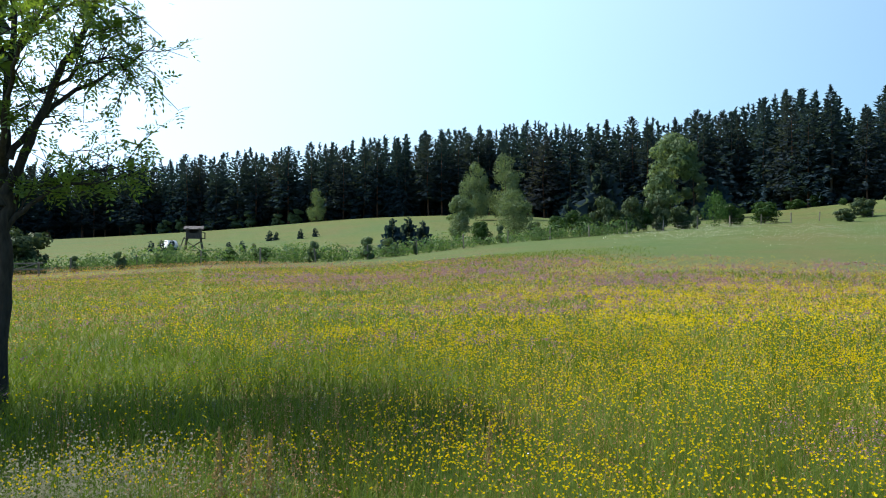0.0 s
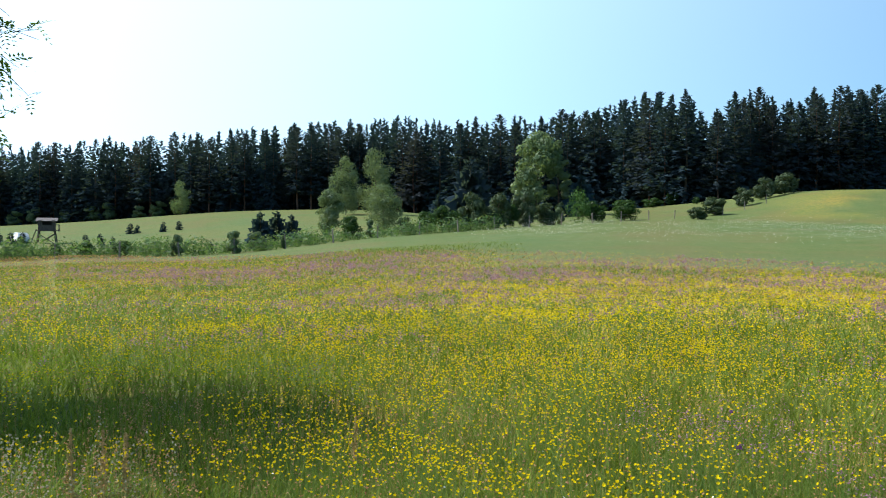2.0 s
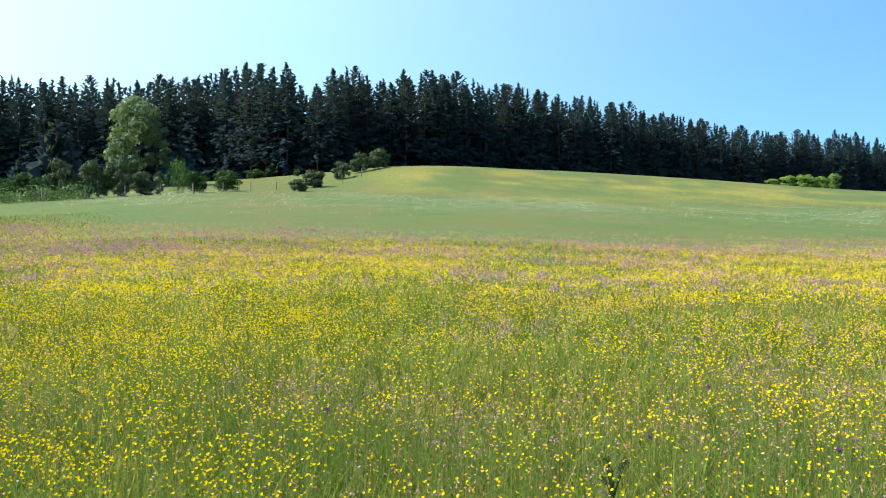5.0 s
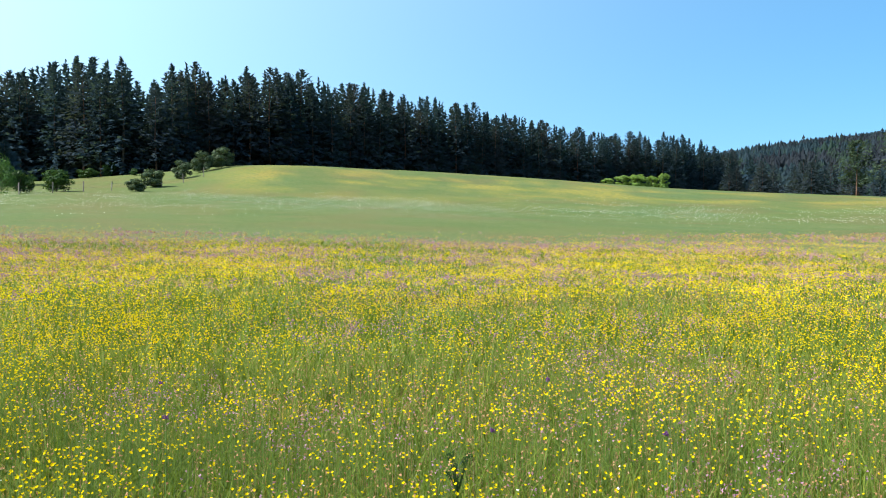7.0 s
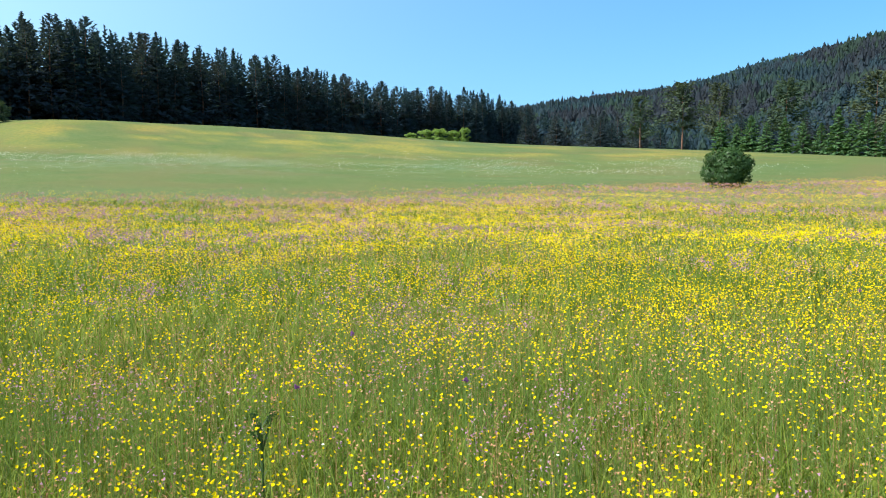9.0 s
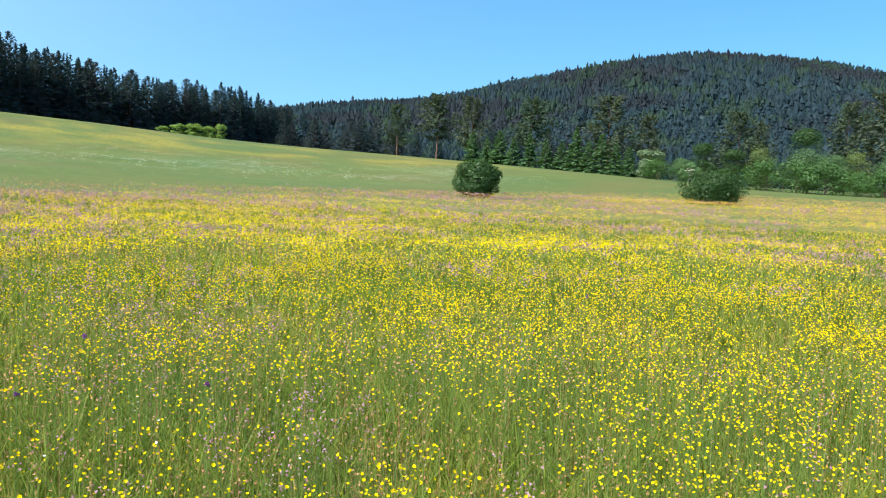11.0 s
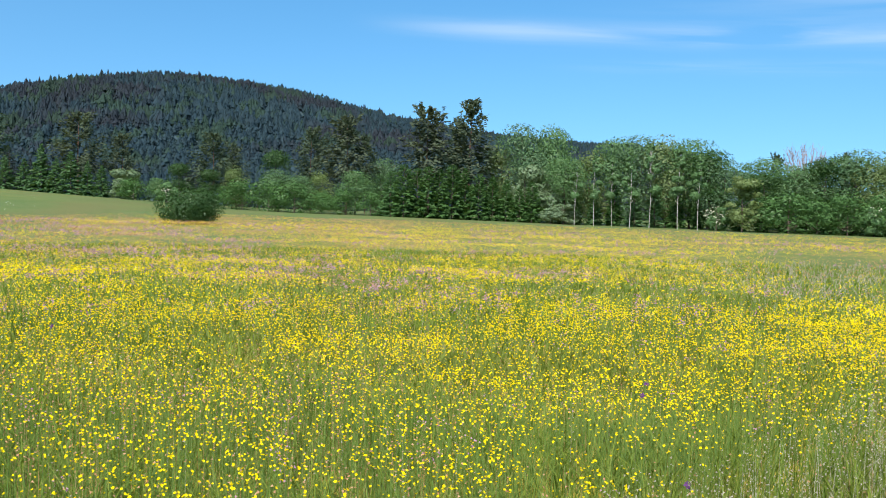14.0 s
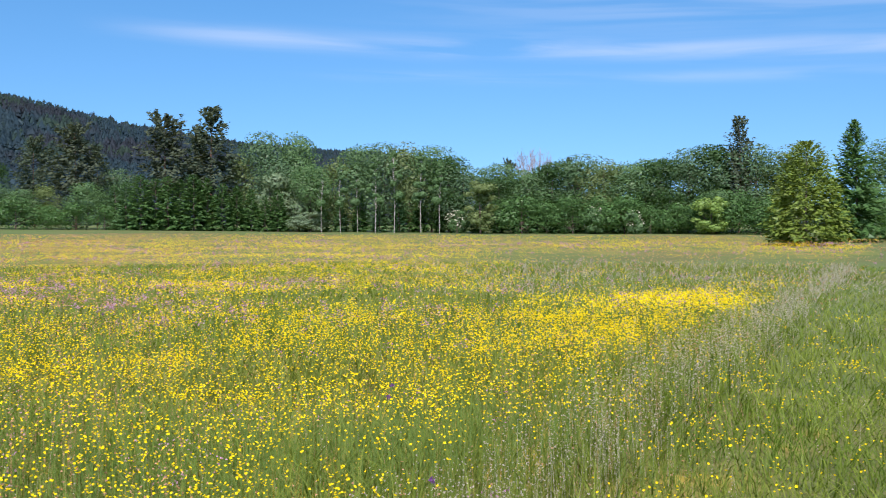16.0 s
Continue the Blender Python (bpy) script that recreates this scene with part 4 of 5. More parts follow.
juniper = make_broad("juniper_bush", "grey-green bushy juniper by the fence", "bush", 170, 3.0, 3.2, JUNIPER, low=0.0, n=26, leaves=1500, leaf=0.2, group=ROW)
greenbush = make_broad("green_bush", "dark green bush by the fence", "bush", 171, 3.0, 3.4, DARKLEAF, low=0.0, n=24, leaves=1600, leaf=0.17, group=ROW)
palebush = make_broad("pale_bush", "pale grey-green bush by the fence", "bush", 172, 3.0, 3.0, PALE, low=0.05, n=18, leaves=1500, leaf=0.2, group=ROW)
poplar = make_broad("pale_tree", "pale grey-green birch in front of the dark forest", "tree", 173, 14.0, 9.5, PALE, low=0.0, n=44, leaves=4600, leaf=0.36, shape="round", group="pale trees by the forest", stem=0.011)
poplar2 = make_broad("pale_tree", "pale grey-green poplar in front of the dark forest", "tree", 174, 14.0, 6.0, PALE, low=0.0, n=30, leaves=3000, leaf=0.36, shape="tall", group="pale trees by the forest", stem=0.011)
poplar3 = make_broad("pale_tree", "spreading pale green tree in front of the dark forest", "tree", 179, 14.0, 12.0, PALE, low=0.0, n=52, leaves=4200, leaf=0.30, shape="round", group="pale trees by the forest", stem=0.011)
sapling = make_spruce("spruce_sapling", "small dark spruce sapling in the pasture", "tree", 175, 3.0, 2.4, SPRUCE, "saplings in the pasture", whorls=16, per=9, low=0.02, power=0.6)
for m, a, off, el, wid in ((juniper, -25.2, 4, 1.0, 1.0), (palebush, -19.8, 0, -.35, .6), (palebush, -4.9, 1, .55, .8), (palebush, -8.2, 1, .3, .6), (palebush, -3.4, 3, .5, .8), (juniper, -1.8, -.5, .25, .25),
                           (palebush, -22.4, 1, -.6, .7), (palebush, -17.6, 2, -.4, .7), (greenbush, -13.4, 3, -.2, .9), (greenbush, -11.4, 3, -.1, 1.0), (greenbush, -15.0, 3, -.3, .8)):
    r = on_fence(a, off)
    s = max(0.2, tall(a, r, el)) / 3.0
    plant(m, a, r, s, max(s, 0.25) * wid * 1.25, 41 * a % 360)


def foot_r(az, el):
    """How far off the ground rises to the elevation el, in that direction."""
    rr = np.arange(60.0, float(glide(az, AZ_K, TOP_R)) - 1.0, 0.5)
    x, y = way(az, rr)
    ok_ = np.where((ground_z(x, y) - 1.6) / rr >= math.tan(radians(el)))[0]
    return float(rr[ok_[0]] if len(ok_) else rr[-1])


# and up the slope: azimuth, elevation of the foot and of the top, width in degrees
for m, a, low_, el, wid in ((greenbush, 2.4, .4, 1.4, 1.4), (palebush, 3.6, .5, 1.2, .8), (juniper, 5.8, .6, 1.4, 1.1), (greenbush, 7.2, .65, 1.75, 1.3), (greenbush, 8.4, .8, 2.05, 1.6), (juniper, 10.2, .9, 2.8, 1.6), (juniper, 11.0, .95, 2.1, 1.0),
                            (juniper, 11.8, 1.05, 2.75, 1.5), (greenbush, 12.6, 1.1, 2.2, 1.0), (juniper, 13.4, 1.1, 2.9, 1.5), (juniper, 14.7, 1.2, 2.3, 1.5), (palebush, 15.7, 1.25, 2.05, .8), (hazel, 16.8, 1.6, 2.9, 1.5), (greenbush, 17.8, 1.3, 2.4, 1.4),
                            (greenbush, 19.7, 1.35, 2.5, 1.9), (greenbush, 21.4, 2.15, 2.7, 1.0), (greenbush, 22.6, 2.35, 3.05, .7), (greenbush, 24.0, 2.35, 2.75, .5), (juniper, 24.1, 1.4, 2.1, 1.1), (juniper, 25.1, 1.65, 2.65, 1.5),
                            (juniper, 26.8, 2.2, 3.2, 1.1), (juniper, 28.0, 2.65, 3.75, 1.3), (juniper, 29.1, 2.9, 4.0, 1.4)):
    r = min(foot_r(a, low_), on_fence(a, 5.0)) if a < 21 else foot_r(a, low_)
    s = 1.12 * max(0.5, tall(a, r, el)) / (4.0 if m is hazel else 3.0)
    plant(m, a, r, s, r * radians(wid) / (6.0 if m is hazel else 3.2) * 1.1, 41 * a % 360)
for m, a, r, el, wid in ((poplar, 1.1, 106, 3.2, 0.95), (poplar3, 4.5, 108, 3.6, 1.0), (poplar3, 2.1, 165, 5.3, 0.66), (poplar3, 4.0, 168, 5.8, 0.72), (poplar, 14.2, 150, 6.9, 0.95), (poplar2, 15.6, 152, 6.4, 1.1), (poplar3, -8.0, 215, 3.6, 0.7), (poplar2, 5.6, 140, 2.6, .5)):
    s = tall(a, r, el) / 14.0
    plant(m, a, r, s, s * wid, 31 * r % 360)
fieldspruce = make_spruce("spruce_tree", "half-grown dark spruce by the fence", "tree", 176, 5.0, 4.2, SPRUCE, ROW, whorls=26, per=11, ragged=0.4, low=0.0, power=0.55)
for a, r, el in ((-3.2, 97, 1.75), (-2.2, 99, 1.8), (-1.3, 98, 1.6), (10.0, 150, 5.3), (12.2, 140, 3.2), (17.0, 150, 4.2), (8.0, 130, 3.0)):
    s = tall(a, r, el) / 5.0
    plant(fieldspruce, a, r, s, s, 90 * a % 360)
for a, r, el in ((-18.0, 130, .35), (-17.4, 131, .4), (-16.8, 129, .4), (-10.9, 150, 1.0), (-10.5, 151, .9), (-9.0, 150, 1.1), (-8.1, 152, 1.2), (-13.4, 120, .3), (-12.6, 121, .35), (-11.9, 122, .2), (-8.8, 108, -.1), (-14.1, 100, -.3), (-6.2, 95, -.1)):
    s = max(0.25, tall(a, r, el) / 3.0)
    plant(sapling, a, r, s, s * 1.1, 57 * a % 360)


for k, a in enumerate((-18.6, -17.2, -16.2, -14.6, -13.0, -12.1, -10.4, -9.3)):
    plant(palebush, a, edge_r(a) - 2, 1.0 + 0.25 * (k % 3), 1.5, 61 * k % 360, "pale bush at the forest's edge")


def box(bm, size, m):
    bmesh.ops.create_cube(bm, size=1, matrix=m @ Matrix.Diagonal((*size, 1)))


def solid(name, makers, mat, bevel=0.01):
    bm = bmesh.new()
    for size, m in makers:
        box(bm, size, m)
    if bevel:
        bmesh.ops.bevel(bm, geom=bm.edges[:], offset=bevel, segments=1, affect="EDGES")
    me = bpy.data.meshes.new(name)
    bm.to_mesh(me)
    bm.free()
    me.materials.append(mat)
    return me


def beam(a, b, w=0.09):
    """The size and place of a bar from a to b."""
    a, b = Vector(a), Vector(b)
    d = b - a
    return (w, w, d.length), Matrix.Translation((a + b) / 2) @ d.to_track_quat("Z", "Y").to_matrix().to_4x4()


# fence posts with two wires
posts_x = np.arange(-42, 64, 4.4)
fence = thing("wire_fence", "old wire fence on weathered wooden posts", "fence")
prng = np.random.default_rng(31)
post_me = [solid("post", [beam((0, 0, -0.2), (0.03 * i, 0.02, 1.15 + 0.1 * i), 0.11)], WOOD, 0.012) for i in range(3)]
for x in posts_x:
    y = fence_y(x)
    p = part("post", post_me[int(prng.integers(0, 3))], fence)
    p.matrix_basis = pose(x, y, float(ground_z(x, y)), prng.normal() * 3, prng.normal() * 3, prng.random() * 360)
for hgt in (0.45, 0.85):
    path = [(x, fence_y(x) - 0.06, float(ground_z(x, fence_y(x))) + hgt, 0.006) for x in np.arange(-42, 62, 2.2)]
    tv, tf = tube([path], 4)
    part("wire", arrays("wire", tv, tf, WOOD), fence)

# rank growth of nettles, tall grass and suckers behind the fence
srng = np.random.default_rng(33)
n = 1300
sx_ = -42 + 62 * srng.random(n) ** 1.15
sy_ = fence_y(sx_) + 0.6 + 9 * srng.random(n) ** 1.6
sh_ = (0.45 + 1.3 * srng.random(n) ** 2) * (0.4 + 1.2 * fbm(sx_ / 6, sy_ / 6))
C = np.column_stack([sx_, sy_, ground_z(sx_, sy_) + sh_ * 0.45])
SV, SQ = clump(srng, C, np.column_stack([sh_ * 0.8, sh_ * 0.8, sh_ * 0.6]), 22000, 0.13)
tagged(new("fence_scrub", arrays("fence_scrub", SV, SQ, [PALE, LEAF], (np.arange(len(SQ)) % 3 > 0))), "rank green scrub and nettles growing along the fence", "scrub", kind="stuff")

# a pole gate at the end of the fence
gate = thing("pole_gate", "low wooden pole gate in the fence line", "gate")
gx, gy, gz = spot(-26.2, 70)
gate.matrix_basis = pose(gx, gy, gz, 0, 0, 20)
for x in (-2.6, 0.0, 2.4):
    part("post", solid("post", [beam((x, 0, -0.2), (x, 0, 1.15), 0.13)], WOOD, 0.015), gate)
for z in (0.55, 0.98):
    part("rail", solid("rail", [beam((-2.9, -0.1, z), (2.7, -0.1, z + 0.05), 0.1)], WOOD, 0.015), gate)
part("brace", solid("brace", [beam((0.0, -0.14, 0.35), (2.4, -0.14, 1.05), 0.08)], WOOD, 0.01), gate)

# ---- the raised hide ----
hide = thing("hunting_hide", "weathered wooden hunting hide on tall legs in the pasture", "hunting hide")
hx_, hy_, hz_ = spot(-15.5, 132)
hide.matrix_basis = pose(hx_, hy_, hz_ - 0.8, 0, 0, 12) @ Matrix.Diagonal((1.0, 1.0, 0.8, 1))
for x, y in ((-1, -1), (1, -1), (1, 1), (-1, 1)):
    part("leg", solid("leg", [beam((1.35 * x, 1.25 * y, -0.3), (0.95 * x, 0.9 * y, 2.9), 0.17)], HIDEWOOD, 0.02), hide)
for a, b in (((-1.3, -1.22, .5), (1.05, -1.0, 2.5)), ((1.3, -1.22, .5), (-1.05, -1.0, 2.5)), ((-1.3, 1.2, .5), (1.05, 1.0, 2.5)), ((-1.3, -1.2, .6), (-1.05, 1.0, 2.4)), ((1.3, -1.2, .6), (1.05, 1.0, 2.4))):
    part("brace", solid("brace", [beam(a, b, 0.1)], HIDEWOOD, 0.01), hide)
part("platform", solid("platform", [((2.9, 2.5, 0.14), Matrix.Translation((0.15, 0, 2.95)))], HIDEWOOD, 0.02), hide)
cabin = part("cabin", solid("cabin", [((2.1, 0.07, 0.85), pose(0, -0.93, 3.44)), ((2.1, 0.07, 1.7), pose(0, 0.93, 3.86)), ((0.07, 1.8, 1.7), pose(-1.02, 0, 3.86)), ((0.07, 1.8, 0.85), pose(1.02, 0, 3.44)),
                                     ((0.5, 0.07, 0.86), pose(-0.8, -0.93, 4.29)), ((0.4, 0.07, 0.86), pose(0.85, -0.93, 4.29)), ((0.07, 0.4, 0.86), pose(1.02, -0.7, 4.29)), ((0.07, 0.5, 0.86), pose(1.02, 0.65, 4.29))], HIDEWOOD, 0.008), hide)
for i in range(7):
    part("board", solid("board", [((0.27, 0.03, 0.83), pose(-0.9 + 0.3 * i, -0.985, 3.45))], HIDEWOOD, 0.006), cabin)
part("roof", solid("roof", [((2.7, 2.5, 0.09), pose(0, 0, 4.82, 14, 0, 0))], ROOFING, 0.02), hide)
for y in (-1.2, 1.0):
    part("railing", solid("railing", [beam((1.5, y, 3.0), (1.5, y, 4.0), 0.08), beam((0.95, y, 3.95), (1.55, y, 3.95), 0.08)], HIDEWOOD, 0.01), hide)
ladder = part("ladder", solid("ladder", [beam((-2.3, -0.3, -0.2), (-1.3, -0.3, 3.2), 0.09), beam((-2.3, 0.3, -0.2), (-1.3, 0.3, 3.2), 0.09)], HIDEWOOD, 0.01), hide)
for i in range(8):
    t = (i + 0.8) / 9
    part("rung", solid("rung", [beam((-2.3 + t, -0.34, -0.2 + 3.4 * t), (-2.3 + t, 0.34, -0.2 + 3.4 * t), 0.06)], HIDEWOOD, 0.008), ladder)

# ---- a white car parked far off in the pasture ----
PAINT = Mat("white_car_paint")
PAINT = PAINT.surface(PAINT.mix(PAINT.noise(3.0), (0.78, 0.78, 0.78), (0.70, 0.71, 0.72)), 0.3, spec=0.5)
GLASS = Mat("dark_car_glass").surface((0.02, 0.025, 0.03), 0.08, spec=0.6)
RUBBER = Mat("tyre_rubber").surface((0.02, 0.02, 0.02), 0.9)


def car_body(secs, mat, name):
    """A closed skin over cross-sections (x, half width, low, high, top half width)."""
    bm = bmesh.new()
    rings = []
    for x, w, lo, hi, tw in secs:
        rings.append([bm.verts.new(v) for v in ((x, -w, lo), (x, w, lo), (x, w, lo + 0.55 * (hi - lo)), (x, tw, hi), (x, -tw, hi), (x, -w, lo + 0.55 * (hi - lo)))])
    for a, b in zip(rings, rings[1:]):
        for i in range(6):
            bm.faces.new((a[i], a[(i + 1) % 6], b[(i + 1) % 6], b[i]))
    bm.faces.new(rings[0][::-1]), bm.faces.new(rings[-1])
    bmesh.ops.recalc_face_normals(bm, faces=bm.faces[:])
    bmesh.ops.bevel(bm, geom=bm.edges[:], offset=0.04, segments=2, affect="EDGES")
    me = bpy.data.meshes.new(name)
    bm.to_mesh(me)
    bm.free()
    me.materials.append(mat)
    return me


car = thing("parked_car", "small white car parked in the tall pasture grass", "car")
cx, cy, cz = spot(-16.95, 134)
car.matrix_basis = pose(cx, cy, cz - 0.1, 0, 0, 122)
part("body", car_body(((-2.0, .72, .4, .85, .66), (-1.85, .82, .25, .98, .76), (-0.9, .85, .22, 1.0, .78), (1.2, .85, .22, 1.0, .78), (1.95, .8, .25, .82, .7), (2.1, .7, .4, .7, .6)), PAINT, "body"), car)
part("cabin", car_body(((-1.8, .74, .98, 1.05, .7), (-1.4, .74, .98, 1.44, .58), (0.3, .74, .98, 1.46, .58), (1.05, .74, .98, 1.02, .7)), PAINT, "cabin"), car)
for y in (-0.70, 0.70):
    part("window", solid("window", [((1.7, 0.03, 0.3), pose(-0.45, y, 1.2, -14 if y > 0 else 14, 0, 0))], GLASS, 0.01), car)
part("windscreen", solid("windscreen", [((0.03, 1.15, 0.55), pose(0.74, 0, 1.24, 0, -58, 0))], GLASS, 0.01), car)


def wheel_mesh():
    bm = bmesh.new()
    bmesh.ops.create_cone(bm, cap_ends=True, segments=18, radius1=0.31, radius2=0.31, depth=0.2, matrix=pose(0, 0, 0, 90))
    bmesh.ops.bevel(bm, geom=bm.edges[:], offset=0.03, segments=1, affect="EDGES")
    me = bpy.data.meshes.new("wheel")
    bm.to_mesh(me)
    bm.free()
    me.materials.append(RUBBER)
    return me


wm = wheel_mesh()
for x in (-1.3, 1.3):
    for y in (-0.78, 0.78):
        part("wheel", wm, car).matrix_basis = pose(x, y, 0.31)

# ---- the ash tree by the verge ----


def shadow_leaves(p, ox, oy):
    """Which added leaves stay: those out of view whose shadow lands in the wanted band."""
    c, s = math.cos(radians(26.2)), math.sin(radians(26.2))
    x, y = ox + p[:, 0] * c - p[:, 1] * s, oy + p[:, 0] * s + p[:, 1] * c
    k = (p[:, 2] - 0.3) / math.tan(radians(SUN_EL))
    a = radians(SUN_AZ)
    fx, fy = x - k * math.sin(a), y - k * math.cos(a)
    fr, fa = np.hypot(fx, fy), np.degrees(np.arctan2(fx, fy))
    high = p[:, 2] > 1.7 + 0.285 * np.hypot(x, y)
    off_left = np.degrees(np.arctan2(x, y)) < -26.6
    return (high | off_left) & (fr > 6.8) & (fr < 9.6 - 0.008 * (fa + 13) ** 2 * (fa > -13)) & (fa < 4)


def build_ash():
    g = np.random.default_rng(77)
    ox, oy, oz = spot(-26.0, 9.5)
    fwd = np.array([math.sin(radians(-26.2)), math.cos(radians(-26.2))])
    rgt = np.array([fwd[1], -fwd[0]])
    limbs = [
        [(-.06, 0, -0.1, .095), (-.05, 0, .9, .078), (-.02, 0, 1.75, .068), (0, .02, 2.15, .058)],
        [(.02, 0, 2.0, .05), (.05, .05, 2.7, .042), (.10, .1, 3.5, .034), (.18, .15, 4.4, .022), (.2, .25, 5.2, .008)],
        [(.03, 0, 2.1, .05), (.22, -.08, 2.75, .042), (.46, -.15, 3.25, .034), (.84, -.25, 3.9, .024), (1.1, -.3, 4.7, .01)],
        [(.10, 0, 2.45, .036), (.50, .12, 2.9, .028), (1.0, .2, 3.25, .02), (1.6, .25, 3.6, .007)],
        [(.0, 0, 1.7, .03), (.30, -.1, 2.0, .024), (.72, -.15, 2.2, .017), (1.4, -.2, 2.28, .006)],
        [(.02, 0, 1.95, .03), (.35, .15, 2.15, .024), (.9, .3, 2.36, .016), (1.5, .4, 2.5, .006)],
        [(.1, 0, 3.3, .026), (.45, .3, 3.9, .02), (.8, .5, 4.5, .013), (1.0, .6, 5.2, .006)],
        [(.4, -.1, 3.1, .022), (.8, -.3, 3.3, .016), (1.2, -.4, 3.4, .01), (1.5, -.45, 3.2, .005)],
        [(.02, 0, 2.3, .04), (-.3, -.1, 2.9, .034), (-.6, -.2, 3.6, .026), (-.9, -.3, 4.4, .016), (-1.1, -.3, 5.3, .007)],
        [(-.02, 0, 1.9, .034), (-.5, .15, 2.4, .026), (-1.1, .2, 2.9, .018), (-1.8, .3, 3.3, .007)],
        [(0, 0, 2.2, .034), (-.2, .5, 2.8, .026), (-.3, 1.0, 3.4, .018), (-.3, 1.6, 4.0, .007)],
        [(.03, 0, 2.4, .034), (.1, -.5, 2.9, .026), (.2, -1.0, 3.3, .018), (.3, -1.6, 3.7, .007)],
        [(.15, .1, 4.0, .022), (.6, -.2, 4.6, .016), (.9, -.3, 4.6, .01), (1.2, -.4, 4.7, .005)],
        [(.1, .1, 3.7, .022), (-.4, .4, 4.3, .016), (-.9, .7, 4.9, .01), (-1.2, .9, 5.4, .005)],
    ]
    for k in range(16):                        # the upper and outer crown, cut short down-sun to limit its shadow
        a, q = 6.28 * (k / 16 + 0.04 * g.random()), 1.6 + 0.9 * g.random()
        z0, z1 = 3.2 + 1.2 * g.random(), 4.6 + 1.3 * g.random()
        down_sun = 0.57 * math.cos(a) - 0.82 * math.sin(a)
        q -= 0.8 * max(0.0, down_sun)
        z1 = min(z1, 1.03 * (5.2 - q * down_sun))
        limbs.append([(.1, .05, z0, .02), (math.cos(a) * q * .5, math.sin(a) * q * .5, (z0 + z1) / 2 + .2, .014), (math.cos(a) * q, math.sin(a) * q, z1, .005)])
    paths, main, tips, full = [], [], [], []
    for number, L in enumerate(limbs):
        P = np.array(L)
        P[:, 0] *= 0.82
        t = np.linspace(0, len(P) - 1, 5 * (len(P) - 1) + 1)
        D = np.column_stack([np.interp(t, range(len(P)), P[:, j]) for j in range(4)])
        wob = 0.03 * np.cumsum(g.normal(size=(len(D), 3)), 0) * 0.5
        D[:, :3] += wob - np.linspace(0, 1, len(D))[:, None] * wob[-1] * 0.3
        D[0, :3] = P[0, :3]
        (main if 0 < number < 14 else paths).append(D)
        if L is limbs[0]:
            continue
        m = len(D)
        for k in range(int(m * 0.22), m):
            for _ in range(2 if k > m * 0.45 else 1):
                if g.random() < 0.12:
                    continue
                d = D[min(k + 1, m - 1), :3] - D[k - 1, :3]
                d = d / (np.linalg.norm(d) + 1e-9)
                v = d * 0.6 + g.normal(size=3) * np.array([0.65, 0.65, 0.5]) + np.array([0, 0, 0.18])
                v /= np.linalg.norm(v)
                ln = 0.22 + 0.42 * g.random()
                a = D[k, :3]
                b = a + v * ln * 0.55
                c = b + (v + np.array([0, 0, -0.25]) + 0.3 * g.normal(size=3)) * ln * 0.45
                paths.append([(*a, min(D[k, 3] * .6, .009)), (*b, .005), (*c, .0025)])
                tips += [(b, v), (c, v), (a * 0.3 + b * 0.7, v)] * (1 if number < 8 else 5)
                full += [number >= 8] * (3 if number < 8 else 15)
                if g.random() < 0.6:
                    w = v + 0.8 * g.normal(size=3)
                    w /= np.linalg.norm(w)
                    e = b + w * ln * 0.5
                    paths.append([(*b, .004), (*e, .002)])
                    tips += [(e, w), (e * 0.5 + b * 0.5, w)]
                    full += [number >= 8] * 2
        tips.append((D[-1, :3], d))
        full.append(number >= 8)
    # pinnate leaves: leaflets in pairs along a drooping midrib
    V = []
    for (p, v), extra in zip(tips, full):
        dense = p[2] > 2.1 + 0.28 * (9.5 + p[1]) or p[0] < -0.25
        if not dense and g.random() < (0.78 if extra else 0.3):
            continue
        grow = 2.6 if dense else 1.0
        for _ in range(int(g.integers(2, 4))):
            q = v * 0.5 + g.normal(size=3) * 0.7
            q[2] -= 0.1
            q /= np.linalg.norm(q)
            s = np.cross(q, [0, 0, 1.0]) + 0.35 * g.normal(size=3)
            s /= np.linalg.norm(s) + 1e-9
            n = np.cross(s, q)
            ln = 0.13 + 0.09 * g.random()
            for k in range(5):
                t = (k + 0.8) / 5
                base = p + q * ln * t + np.array([0, 0, -0.07 * t * t])
                for sg in ((-1, 1) if k < 4 else (0,)):
                    o = (s * sg * 0.85 + q * (0.5 if sg else 1.0)) + n * 0.2 * g.normal()
                    o /= np.linalg.norm(o)
                    wd = np.cross(o, n)
                    wd /= np.linalg.norm(wd) + 1e-9
                    L, W = grow * (0.048 + 0.018 * g.random()), grow * (0.010 + 0.004 * g.random())
                    V += [base, base + o * L * .45 + wd * W, base + o * L, base + o * L * .45 - wd * W]
    V = np.array(V)
    # dense leaves added out of view, above and to the left, to cast the shadow
    shade_v, _ = clump(g, [(-0.3, 1.5, 4.8)], [(3.3, 3.5, 2.7)], 46000, 0.10, 0.8, 0.05)
    shade_v = shade_v.reshape(-1, 3, 3)
    quads = np.stack([shade_v[:, 0], shade_v[:, 1], 0.5 * (shade_v[:, 1] + shade_v[:, 2]) + 0.2 * (shade_v[:, 1] - shade_v[:, 0]), shade_v[:, 2]], 1)
    V = V.reshape(-1, 4, 3)
    V = np.concatenate([V[(V[:, 0, 2] < 3.9) & (V[:, 0, 0] > -0.15)], quads[shadow_leaves(quads[:, 0], ox, oy)]]).reshape(-1, 3)
    tree = thing("ash_tree", "slender young ash tree with a dark trunk and airy leaves", "tree")
